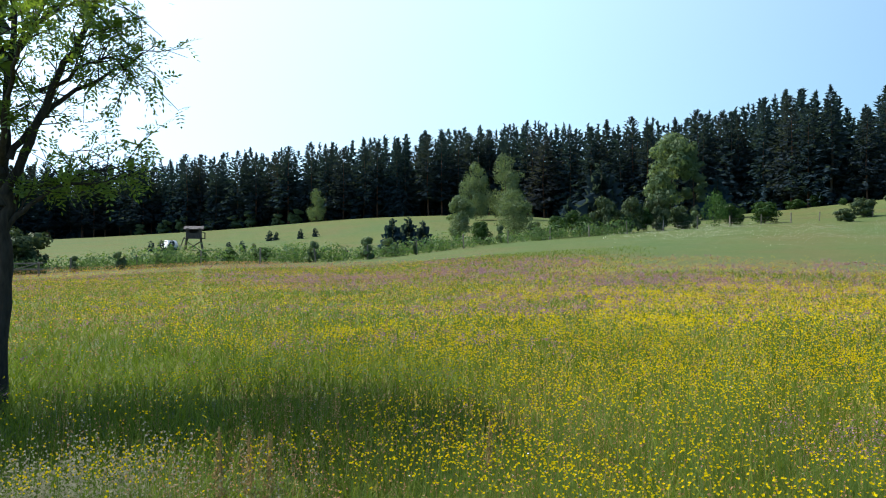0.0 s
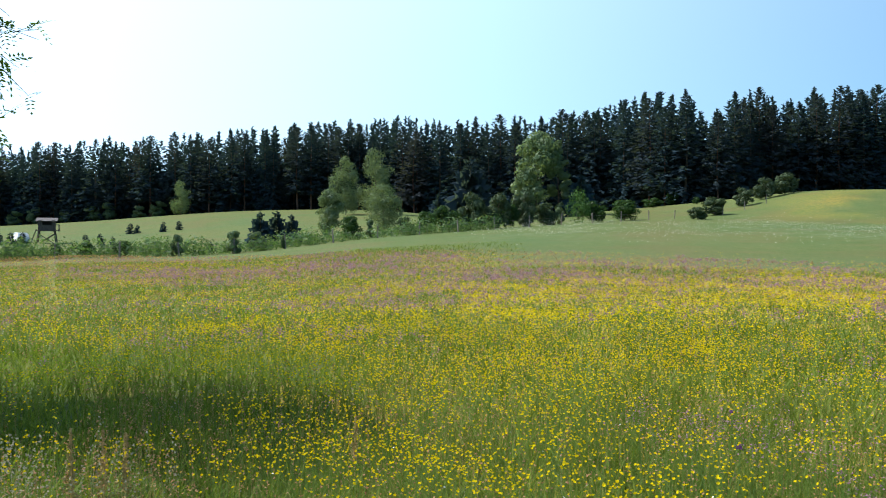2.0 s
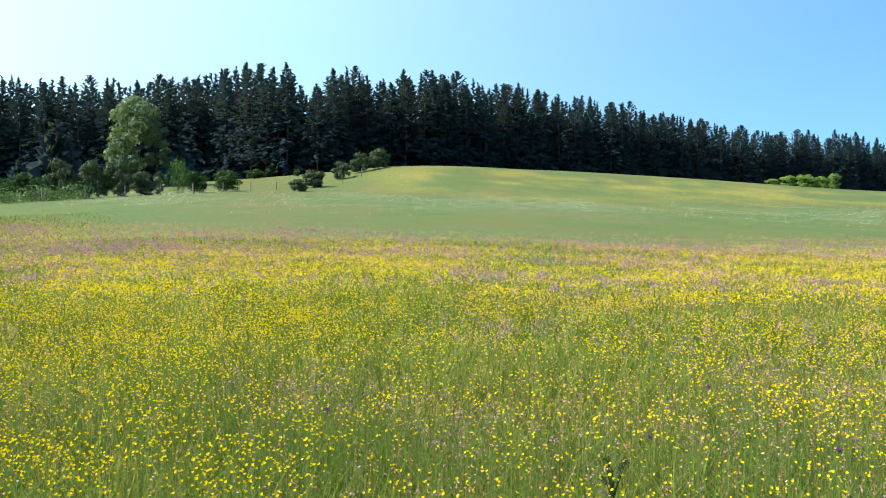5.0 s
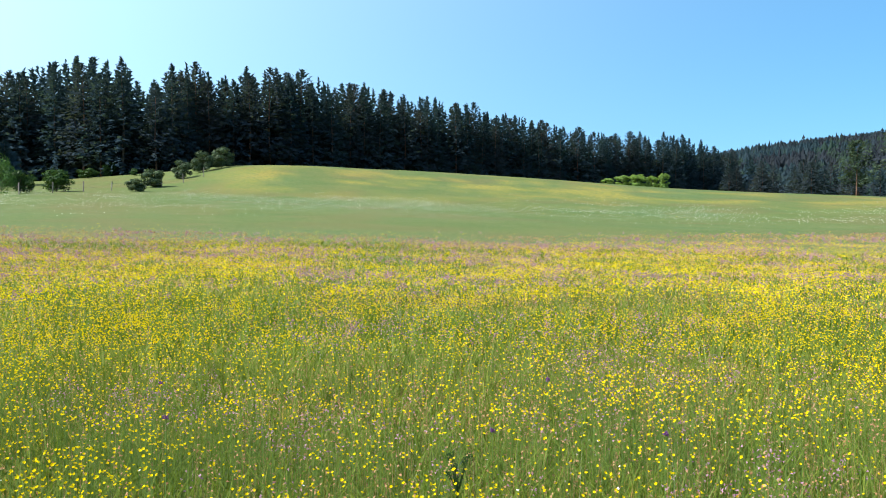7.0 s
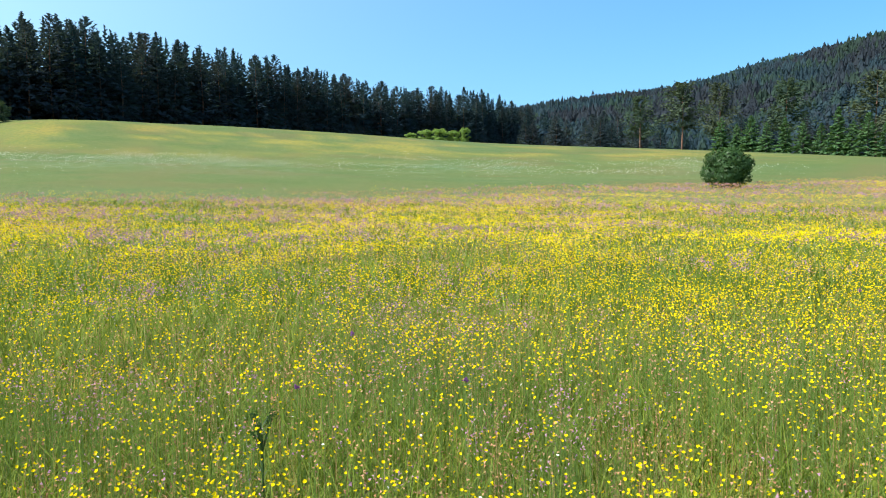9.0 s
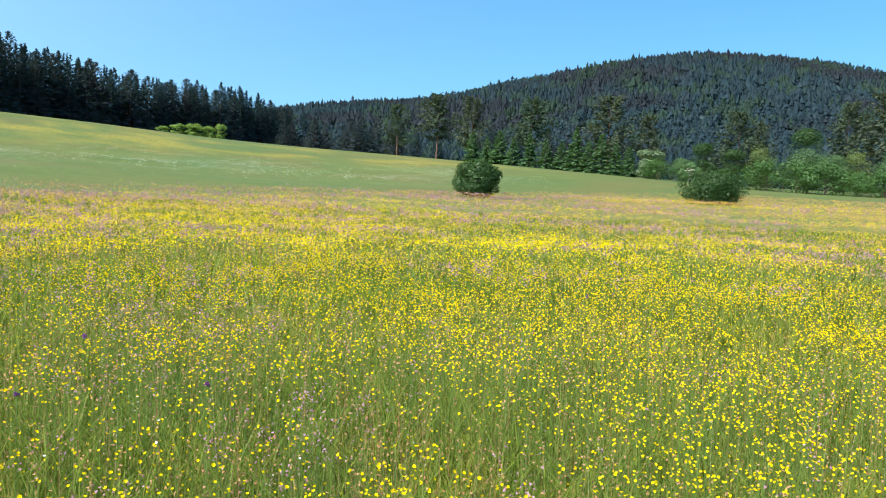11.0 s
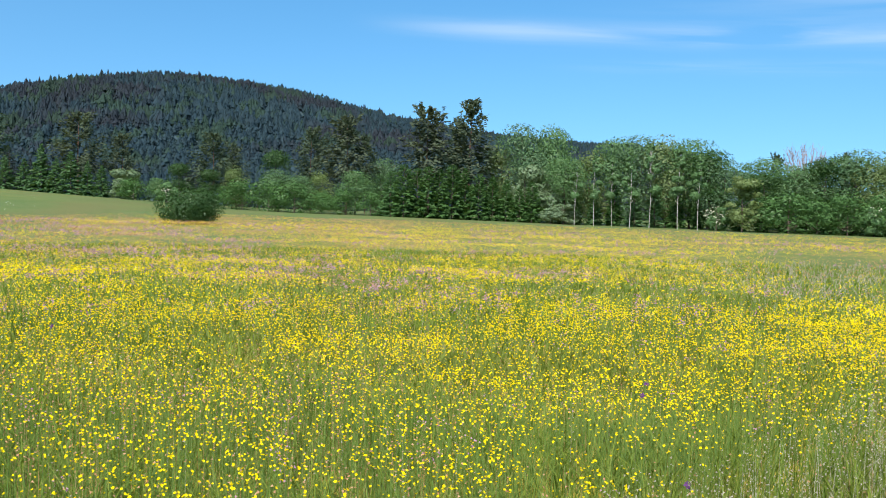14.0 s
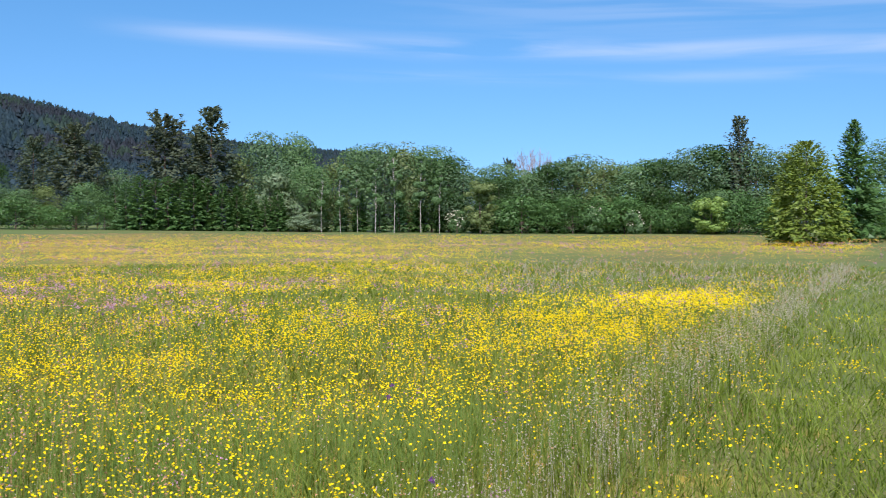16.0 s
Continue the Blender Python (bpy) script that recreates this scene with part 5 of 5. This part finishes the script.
    tree.matrix_basis = pose(ox - 0.04 * rgt[0], oy - 0.04 * rgt[1], oz, 0, 0, 26.2)
    tv, tf = tube([p for p in paths[:1]], 12)
    part("trunk", arrays("trunk", tv, tf, DARKBARK, smooth=True), tree)
    tv, tf = tube(paths[1:], 5)
    part("twigwork", arrays("twigwork", tv, tf, DARKBARK, smooth=True), tree)
    for p in main:
        tv, tf = tube([p], 8)
        part("limb", arrays("limb", tv, tf, DARKBARK, smooth=True), tree)
    part("crown", arrays("crown", V, np.arange(len(V)).reshape(-1, 4), ASHLEAF), tree)


build_ash()

# ---- the sward: grass, flowers and seed heads ----


def scatter(rng, density, rmin, rmax, power, az0=-33.0, az1=152.0):
    """Points over the visible side of the meadow, thinning with distance: density per square metre at 3 m."""
    span = radians(az1 - az0)
    u = np.linspace(rmin, rmax, 400)
    w = density * np.minimum(1.0, (3.0 / u)) ** power * u * span
    total = float(((w[1:] + w[:-1]) / 2 * np.diff(u)).sum())
    cdf = np.concatenate([[0], np.cumsum((w[1:] + w[:-1]) / 2 * np.diff(u))])
    n = int(total)
    r = np.interp(rng.random(n) * cdf[-1], cdf, u)
    a = radians(az0) + span * rng.random(n)
    return r * np.sin(a), r * np.cos(a), r


def grass_material():
    m = Mat("meadow_grass")
    pos = m.node("ShaderNodeNewGeometry").outputs["Position"]
    col = m.mix(m.island(), (0.066, 0.112, 0.012), (0.215, 0.268, 0.042))
    col = m.mix(m.math("MULTIPLY", m.ramp(m.noise(0.5, 3, pos), 0.4, 0.7), 0.55), col, (0.046, 0.105, 0.010))
    col = m.mix(m.math("MULTIPLY", m.ramp(m.noise(0.16, 3, pos), 0.45, 0.7), 0.38), col, (0.165, 0.172, 0.038))
    return m.leafy(col, 0.38, (1.1, 1.15, 0.5), 0.008)


def petals(name, a, b, through=0.3):
    m = Mat(name)
    return m.leafy(m.mix(m.island(), a, b), through, (1.0, 1.0, 0.9), 0.0)


GRASS = grass_material()
BUTTER = petals("yellow_petals", (0.66, 0.50, 0.004), (0.76, 0.60, 0.008), 0.25)
ROSE = petals("pink_petals", (0.29, 0.145, 0.20), (0.40, 0.25, 0.30))
CREAM = petals("white_petals", (0.70, 0.72, 0.66), (0.80, 0.80, 0.76))
STRAW = petals("pale_seed_heads", (0.26, 0.245, 0.17), (0.40, 0.37, 0.28))
SORREL = petals("reddish_seed_heads", (0.34, 0.17, 0.085), (0.44, 0.27, 0.15))
RUST = Mat("rusty_seed_heads")
RUST = RUST.surface(RUST.mix(RUST.island(), (0.34, 0.23, 0.09), (0.50, 0.37, 0.17)), 0.9, spec=0.1)
VIOLET = petals("violet_petals", (0.12, 0.05, 0.15), (0.20, 0.09, 0.24))
STEM = petals("green_stems", (0.10, 0.17, 0.04), (0.15, 0.23, 0.06))


def canopy(x, y):
    """How tall the sward grows."""
    tall_ = 0.30 + 0.26 * fbm(x / 1.8 + 5, y / 1.8) + 0.06 * fbm(x / 7, y / 7)
    v, side = verge(x, y), step(np.degrees(np.arctan2(x, y)), 85, 105)
    tall_ = tall_ * (1 - 0.40 * step(np.hypot(x, y), 7, 22))
    return tall_ * ((1 - side) * (0.5 + 0.5 * step(v, -2.2, -0.9)) + side * (0.62 + 0.38 * step(v, -0.8, -0.5)))


rng = np.random.default_rng(101)
x, y, r = scatter(rng, 1060, 2.0, 62, 1.28)
low_side = (r < 35) | (np.degrees(np.arctan2(x, y)) < 14 - 10 * rng.random(len(x)))
x, y = x[low_side], y[low_side]
# and round about the standing place
ang, rad = rng.random(26000) * 2 * math.pi, 0.35 + 9.0 * np.sqrt(rng.random(26000))
hind = (rad < 2.2) | (np.cos(ang - radians(59)) < -0.05)
x, y = np.concatenate([x, (rad * np.sin(ang))[hind]]), np.concatenate([y, (rad * np.cos(ang))[hind]])
r = np.hypot(x, y)
fen = y < fence_y(x) - 1
x, y, r = x[fen], y[fen], r[fen]
n = len(x)
h = canopy(x, y) * (0.45 + 0.50 * rng.random(n)) * (1 - 0.2 * step(r, 9, 24))
wid = (0.0022 + 0.0016 * rng.random(n)) * np.maximum(1, r / 4.0) ** 0.6
a = rng.random(n) * 2 * math.pi
lean = (0.3 + 1.3 * rng.random(n)) * h
dx, dy = np.cos(a), np.sin(a)
b = a + 1.2 + rng.normal(size=n) * 0.5
wx, wy = np.cos(b) * wid, np.sin(b) * wid
z = ground_z(x, y) - 0.02
mx, my, mz = x + dx * lean * 0.35, y + dy * lean * 0.35, z + h * 0.6
tx, ty, tz = x + dx * lean, y + dy * lean, z + h
V = np.stack([np.stack([x - wx, y - wy, z], -1), np.stack([x + wx, y + wy, z], -1), np.stack([mx + wx * .8, my + wy * .8, mz], -1),
              np.stack([mx - wx * .8, my - wy * .8, mz], -1), np.stack([tx, ty, tz], -1)], 1).reshape(-1, 3)
o = np.arange(n)[:, None] * 5
tagged(new("meadow_grass", arrays("meadow_grass", V, [o + np.array([[0, 1, 2, 3]]), o + np.array([[3, 2, 4]])], GRASS)),
       "tall fresh green meadow grass", "grass", kind="stuff")


def heads(rng, x, y, z, size, sides, cup, tilt=0.5):
    """Small open flowers: fans of petals round a centre, tilted at random."""
    n = len(x)
    nz = np.stack([rng.normal(size=n) * tilt, rng.normal(size=n) * tilt, np.ones(n)], -1)
    nz /= np.linalg.norm(nz, axis=1, keepdims=True)
    u = np.cross(nz, rng.normal(size=(n, 3)))
    u /= np.linalg.norm(u, axis=1, keepdims=True)
    w = np.cross(nz, u)
    C = np.stack([x, y, z], -1)
    pts = [C]
    for k in range(sides):
        t = 2 * math.pi * k / sides
        q = size[:, None] * (0.85 + 0.3 * rng.random((n, 1)))
        pts.append(C + (u * math.cos(t) + w * math.sin(t)) * q + nz * size[:, None] * cup)
    V = np.stack(pts, 1).reshape(-1, 3)
    o = np.arange(n)[:, None, None] * (sides + 1)
    T = o + np.array([[0, 1 + k, 1 + (k + 1) % sides] for k in range(sides)])[None]
    return V, T.reshape(-1, 3)


def stems(rng, x, y, z0, z1, w):
    n = len(x)
    a = rng.random(n) * 6.28
    ox, oy = np.cos(a) * w, np.sin(a) * w
    jx, jy = rng.normal(size=n) * 0.04, rng.normal(size=n) * 0.04
    V = np.stack([np.stack([x + jx - ox, y + jy - oy, z0], -1), np.stack([x + jx + ox, y + jy + oy, z0], -1), np.stack([x, y, z1], -1)], 1).reshape(-1, 3)
    return V, np.arange(3 * n).reshape(-1, 3)


def joined(name, label, category, sets):
    Vs, Fs, mats, idx, off = [], [], [], [], 0
    for (V, F), mat in sets:
        if not len(F):
            continue
        Vs.append(V), Fs.append(F + off), idx.append(np.full(len(F), len(mats))), mats.append(mat)
        off += len(V)
    ob = new(name, arrays(name, np.vstack(Vs), Fs, mats, np.concatenate(idx)))
    return tagged(ob, label, category, kind="stuff")


def flecks(rng, x, y, z, size):
    """Far flowers, one small face each."""
    n = len(x)
    C = np.stack([x, y, z], -1)[:, None]
    d = rng.normal(size=(n, 3, 3))
    d -= d.mean(1, keepdims=True)
    d /= np.linalg.norm(d, axis=2, keepdims=True)
    return (C + d * size[:, None, None]).reshape(-1, 3), np.arange(3 * n).reshape(-1, 3)


# buttercups
rng = np.random.default_rng(102)
x, y, r = scatter(rng, 158, 2.2, 84, 0.66)
# a denser drift along the verge
al, ac = 2.5 + 12 * rng.random(850), 0.15 + 2.6 * rng.random(850) ** 1.3
x, y = np.concatenate([x, 4.2 + 0.553 * al + 0.833 * ac]), np.concatenate([y, -2.7 - 0.833 * al + 0.553 * ac])
r = np.hypot(x, y)
ye = zones(x, y)[0] * (0.85 + 0.34 * step(r, 5, 12) + 0.35 * step(r, 14, 26)) * (1 - 0.4 * step(r, 10, 18) * (1 - step(np.degrees(np.arctan2(x, y)), 2, 26)))
ok = (rng.random(len(x)) < ye) & (y < fence_y(x) - 1)
x, y, r = x[ok], y[ok], r[ok]
k = np.repeat(np.arange(len(x)), np.minimum(rng.integers(2, 11, len(x)), rng.integers(3, 14, len(x))))
level = 0.95 + 0.30 * rng.random(len(x))
x, y = x[k] + rng.normal(size=len(k)) * 0.058, y[k] + rng.normal(size=len(k)) * 0.058
r = np.hypot(x, y)
g0 = ground_z(x, y)
z = g0 + canopy(x, y) * (level[k] + 0.04 + 0.10 * rng.normal(size=len(k)))
size = (0.0054 + 0.0026 * rng.random(len(x))) * (1 + 0.15 * step(r, 5, 8)) * np.maximum(1, r / 8.0) ** 0.30
a, b = r < 7, (r >= 7) & (r < 12)
c = r >= 12
joined("buttercups", "bright yellow buttercups flowering in the meadow", "wildflowers",
       [(heads(rng, x[a], y[a], z[a], size[a], 5, 0.8, 0.7), BUTTER), (heads(rng, x[b], y[b], z[b], size[b] * 1.15, 3, 0.8, 0.9), BUTTER),
        (flecks(rng, x[c], y[c], z[c], size[c] * (1.6 - 0.6 * step(r[c], 14, 34))), BUTTER), (stems(rng, x[a], y[a], g0[a], z[a], 0.0014), STEM)])

# ragged pink flowers in loose heads
rng = np.random.default_rng(103)
x, y, r = scatter(rng, 80, 2.2, 62, 0.55)
pk = zones(x, y)[1]
ok = (rng.random(len(x)) < pk * (0.9 - 0.1 * step(r, 14, 30))) & (y < fence_y(x) - 1)
x, y, r = x[ok], y[ok], r[ok]
per = 17
cx = np.repeat(x, per) + rng.normal(size=len(x) * per) * 0.034
cy = np.repeat(y, per) + rng.normal(size=len(x) * per) * 0.034
g0 = ground_z(cx, cy)
cz = g0 + np.repeat(canopy(x, y) * (0.92 + 0.35 * rng.random(len(x))), per) + rng.normal(size=len(cx)) * 0.03
cr = np.repeat(r, per)
size = (0.0055 + 0.0035 * rng.random(len(cx))) * np.maximum(1, cr / 6.0) ** 0.40
st = cr < 8
joined("ragged_pink_flowers", "loose heads of ragged pink flowers in the meadow", "wildflowers",
       [(flecks(rng, cx, cy, cz, size * (0.95 + 0.5 * step(cr, 5, 11))), ROSE), (stems(rng, cx[st], cy[st], g0[st], cz[st], 0.0013), STEM)])

# reddish sorrel and ripening grass heads
rng = np.random.default_rng(109)
x, y, r = scatter(rng, 150, 2.2, 85, 0.66)
ok = (rng.random(len(x)) < (0.25 + 0.75 * step(fbm(x / 2.2 + 20, y / 2.2 + 8), 0.38, 0.6)) * 1.3 * (1 - 0.3 * step(np.degrees(np.arctan2(x, y)), 52, 80) - 0.45 * step(np.degrees(np.arctan2(x, y)), 98, 112))) & (verge(x, y) > -0.9) & (r < glide(np.degrees(np.arctan2(x, y)), FLOWER_A, FLOWER_R) + 1)
x, y, r = x[ok], y[ok], r[ok]
g0 = ground_z(x, y)
top = g0 + canopy(x, y) * (0.9 + 0.4 * rng.random(len(x)))
near = r < 14
k = np.repeat(np.where(near)[0], 4)
px, py = x[k] + rng.normal(size=len(k)) * 0.008, y[k] + rng.normal(size=len(k)) * 0.008
pz = top[k] - np.tile([0, .03, .06, .09], int(near.sum())) * (0.7 + 0.6 * rng.random(len(k)))
st = r < 8
joined("sorrel_heads", "reddish brown sorrel and ripening grass heads in the meadow", "grass",
       [(flecks(rng, px, py, pz, 0.0075 * np.maximum(1, r[k] / 7) ** 0.6), SORREL), (flecks(rng, x[~near], y[~near], top[~near], 0.013 * (r[~near] / 7) ** 0.5), SORREL),
        (stems(rng, x[st], y[st], g0[st], top[st], 0.0011), SORREL)])

# white umbels in the upper meadow
rng = np.random.default_rng(104)
x, y, r = scatter(rng, 200, 30, 118, 0.55)
wh = zones(x, y)[2]
ok = (rng.random(len(x)) < wh * 0.8) & (y < fence_y(x) - 1)
x, y, r = x[ok], y[ok], r[ok]
z = ground_z(x, y) + 0.45 + 0.25 * rng.random(len(x))
joined("white_umbels", "white flowering umbels in the upper meadow", "wildflowers", [(heads(rng, x, y, z, 0.016 + 0.020 * rng.random(len(x)), 3, 0.1, 0.6), CREAM)])

# pale seeding grasses along the verge
rng = np.random.default_rng(105)
x, y, r = scatter(rng, 340, 2.0, 30, 1.05)
qx, qy = -1.9 + 0.75 * rng.normal(size=700), 4.2 + 0.55 * rng.normal(size=700)
x, y = np.concatenate([x, qx]), np.concatenate([y, qy])
r = np.hypot(x, y)
pa = zones(x, y)[3]
ok = rng.random(len(x)) < pa + 0.012
x, y, r = x[ok], y[ok], r[ok]
g0 = ground_z(x, y)
top = g0 + canopy(x, y) * (0.95 + 0.5 * rng.random(len(x)))
per = 7
t = np.tile(np.linspace(0.6, 1.0, per), len(x))
k = np.repeat(np.arange(len(x)), per)
dirx, diry = rng.normal(size=len(x)) * 0.09, rng.normal(size=len(x)) * 0.09
px = x[k] + dirx[k] * t**2 + rng.normal(size=len(k)) * 0.016 * (1.15 - t)
py = y[k] + diry[k] * t**2 + rng.normal(size=len(k)) * 0.016 * (1.15 - t)
pz = g0[k] + (top[k] - g0[k]) * t
size = 0.0055 * np.maximum(1, r[k] / 5.0) ** 0.6 * (0.7 + 0.6 * rng.random(len(k))) * (1 + 0.5 * ((px < -0.5) & (py < 6)))
joined("seeding_grass", "pale feathery seed heads of tall grass on the verge", "grass",
       [(heads(rng, px, py, pz, size, 3, 0.8, 2.0), STRAW), (stems(rng, x + dirx, y + diry, g0, top, 0.0014), STRAW)])

# small white and violet flowers low in the grass
rng = np.random.default_rng(106)
x, y, r = scatter(rng, 4, 2.0, 18, 0.8)
ok = fbm(x / 1.5 + 11, y / 1.5 + 70) > 0.52
x, y = x[ok], y[ok]
z = ground_z(x, y) + canopy(x, y) * (0.7 + 0.3 * rng.random(len(x)))
joined("small_white_flowers", "small white flowers scattered in the grass", "wildflowers", [(heads(rng, x, y, z, np.full(len(x), 0.006), 5, 0.1), CREAM)])


def dock(seed, h):
    """An upright dock: a stem crowded with rusty seed."""
    g = np.random.default_rng(seed)
    n = 210
    t = g.random(n)
    V, T = heads(g, g.normal(size=n) * 0.020 * (1.1 - t), g.normal(size=n) * 0.020 * (1.1 - t), h * (0.40 + 0.60 * t), 0.013 - 0.006 * t, 3, 0.5, 2.0)
    ob = thing("dock_plant", "rusty brown seed spike of a dock plant", "plant", "docks under the ash tree")
    tv, tf = tube([[(0, 0, -0.03, .005), (0.01, 0, h * 0.5, .004), (0, 0.01, h, .002)]], 5)
    part("stem", arrays("stem", tv, tf, RUST), ob)
    part("seed_head", arrays("seed_head", V, T, RUST), ob)
    return ob


for i, (a, r, h) in enumerate(((-14.0, 4.9, .64), (-12.2, 5.0, .60), (-10.9, 4.9, .60), (3.0, 5.6, .5))):
    d = dock(200 + i, h)
    d.matrix_basis = put(d, a, r, turn=50 * i)


def thistle(seed, h):
    """A tall dark stem with narrow leaves and bristly violet heads."""
    g = np.random.default_rng(seed)
    ob = thing("thistle_plant", "tall dark thistle with bristly heads above the grass", "plant")
    tips = [(g.normal() * 0.028, g.normal() * 0.028, h * (0.86 + 0.14 * g.random())) for _ in range(6)]
    paths = [[(0, 0, -0.03, .007), (0, 0, h * 0.7, .005), (0, 0, h * 0.85, .004)]]
    paths += [[(0, 0, h * 0.72, .003), (q[0], q[1], q[2], .002)] for q in tips]
    tv, tf = tube(paths, 5)
    part("stem", arrays("stem", tv, tf, DARKLEAF), ob)
    n = 60
    zz = h * (0.25 + 0.65 * g.random(n))
    a = g.random(n) * 6.28
    L = 0.025 + 0.035 * g.random(n)
    V = np.stack([np.stack([0 * a, 0 * a, zz], -1), np.stack([np.cos(a + .15) * L * .5, np.sin(a + .15) * L * .5, zz + .02], -1), np.stack([np.cos(a) * L, np.sin(a) * L, zz + .03], -1),
                  np.stack([np.cos(a - .15) * L * .5, np.sin(a - .15) * L * .5, zz + .02], -1)], 1).reshape(-1, 3)
    part("leaves", arrays("leaves", V, np.arange(4 * n).reshape(-1, 4), JUNIPER), ob)
    for q in tips:
        m = 26
        hv, ht = heads(g, q[0] + g.normal(size=m) * .008, q[1] + g.normal(size=m) * .008, q[2] + g.normal(size=m) * .008, np.full(m, .0055), 3, .6, 2.0)
        part("flower_head", arrays("flower_head", hv, ht, DARKLEAF), ob)
    return ob


th = thistle(210, 0.60)
th.matrix_basis = put(th, 45.2, 3.75)
rng = np.random.default_rng(107)
for i in range(12):
    a, r = -10 + 140 * rng.random(), 3.6 + 9 * rng.random()
    sp = thing("knapweed_flower", "dark violet flower head on a thin stem", "flower", "dark flowers in the meadow")
    hh = 0.55 + 0.1 * rng.random()
    tv, tf = tube([[(0, 0, -0.03, .003), (0.01, 0, hh, .002)]], 4)
    part("stem", arrays("stem", tv, tf, STEM), sp)
    m = 24
    hv, ht = heads(rng, 0.01 + rng.normal(size=m) * .006, rng.normal(size=m) * .006, hh + rng.normal(size=m) * .006, np.full(m, .007), 3, .5, 2.0)
    part("flower_head", arrays("flower_head", hv, ht, VIOLET), sp)
    sp.matrix_basis = put(sp, a, r)
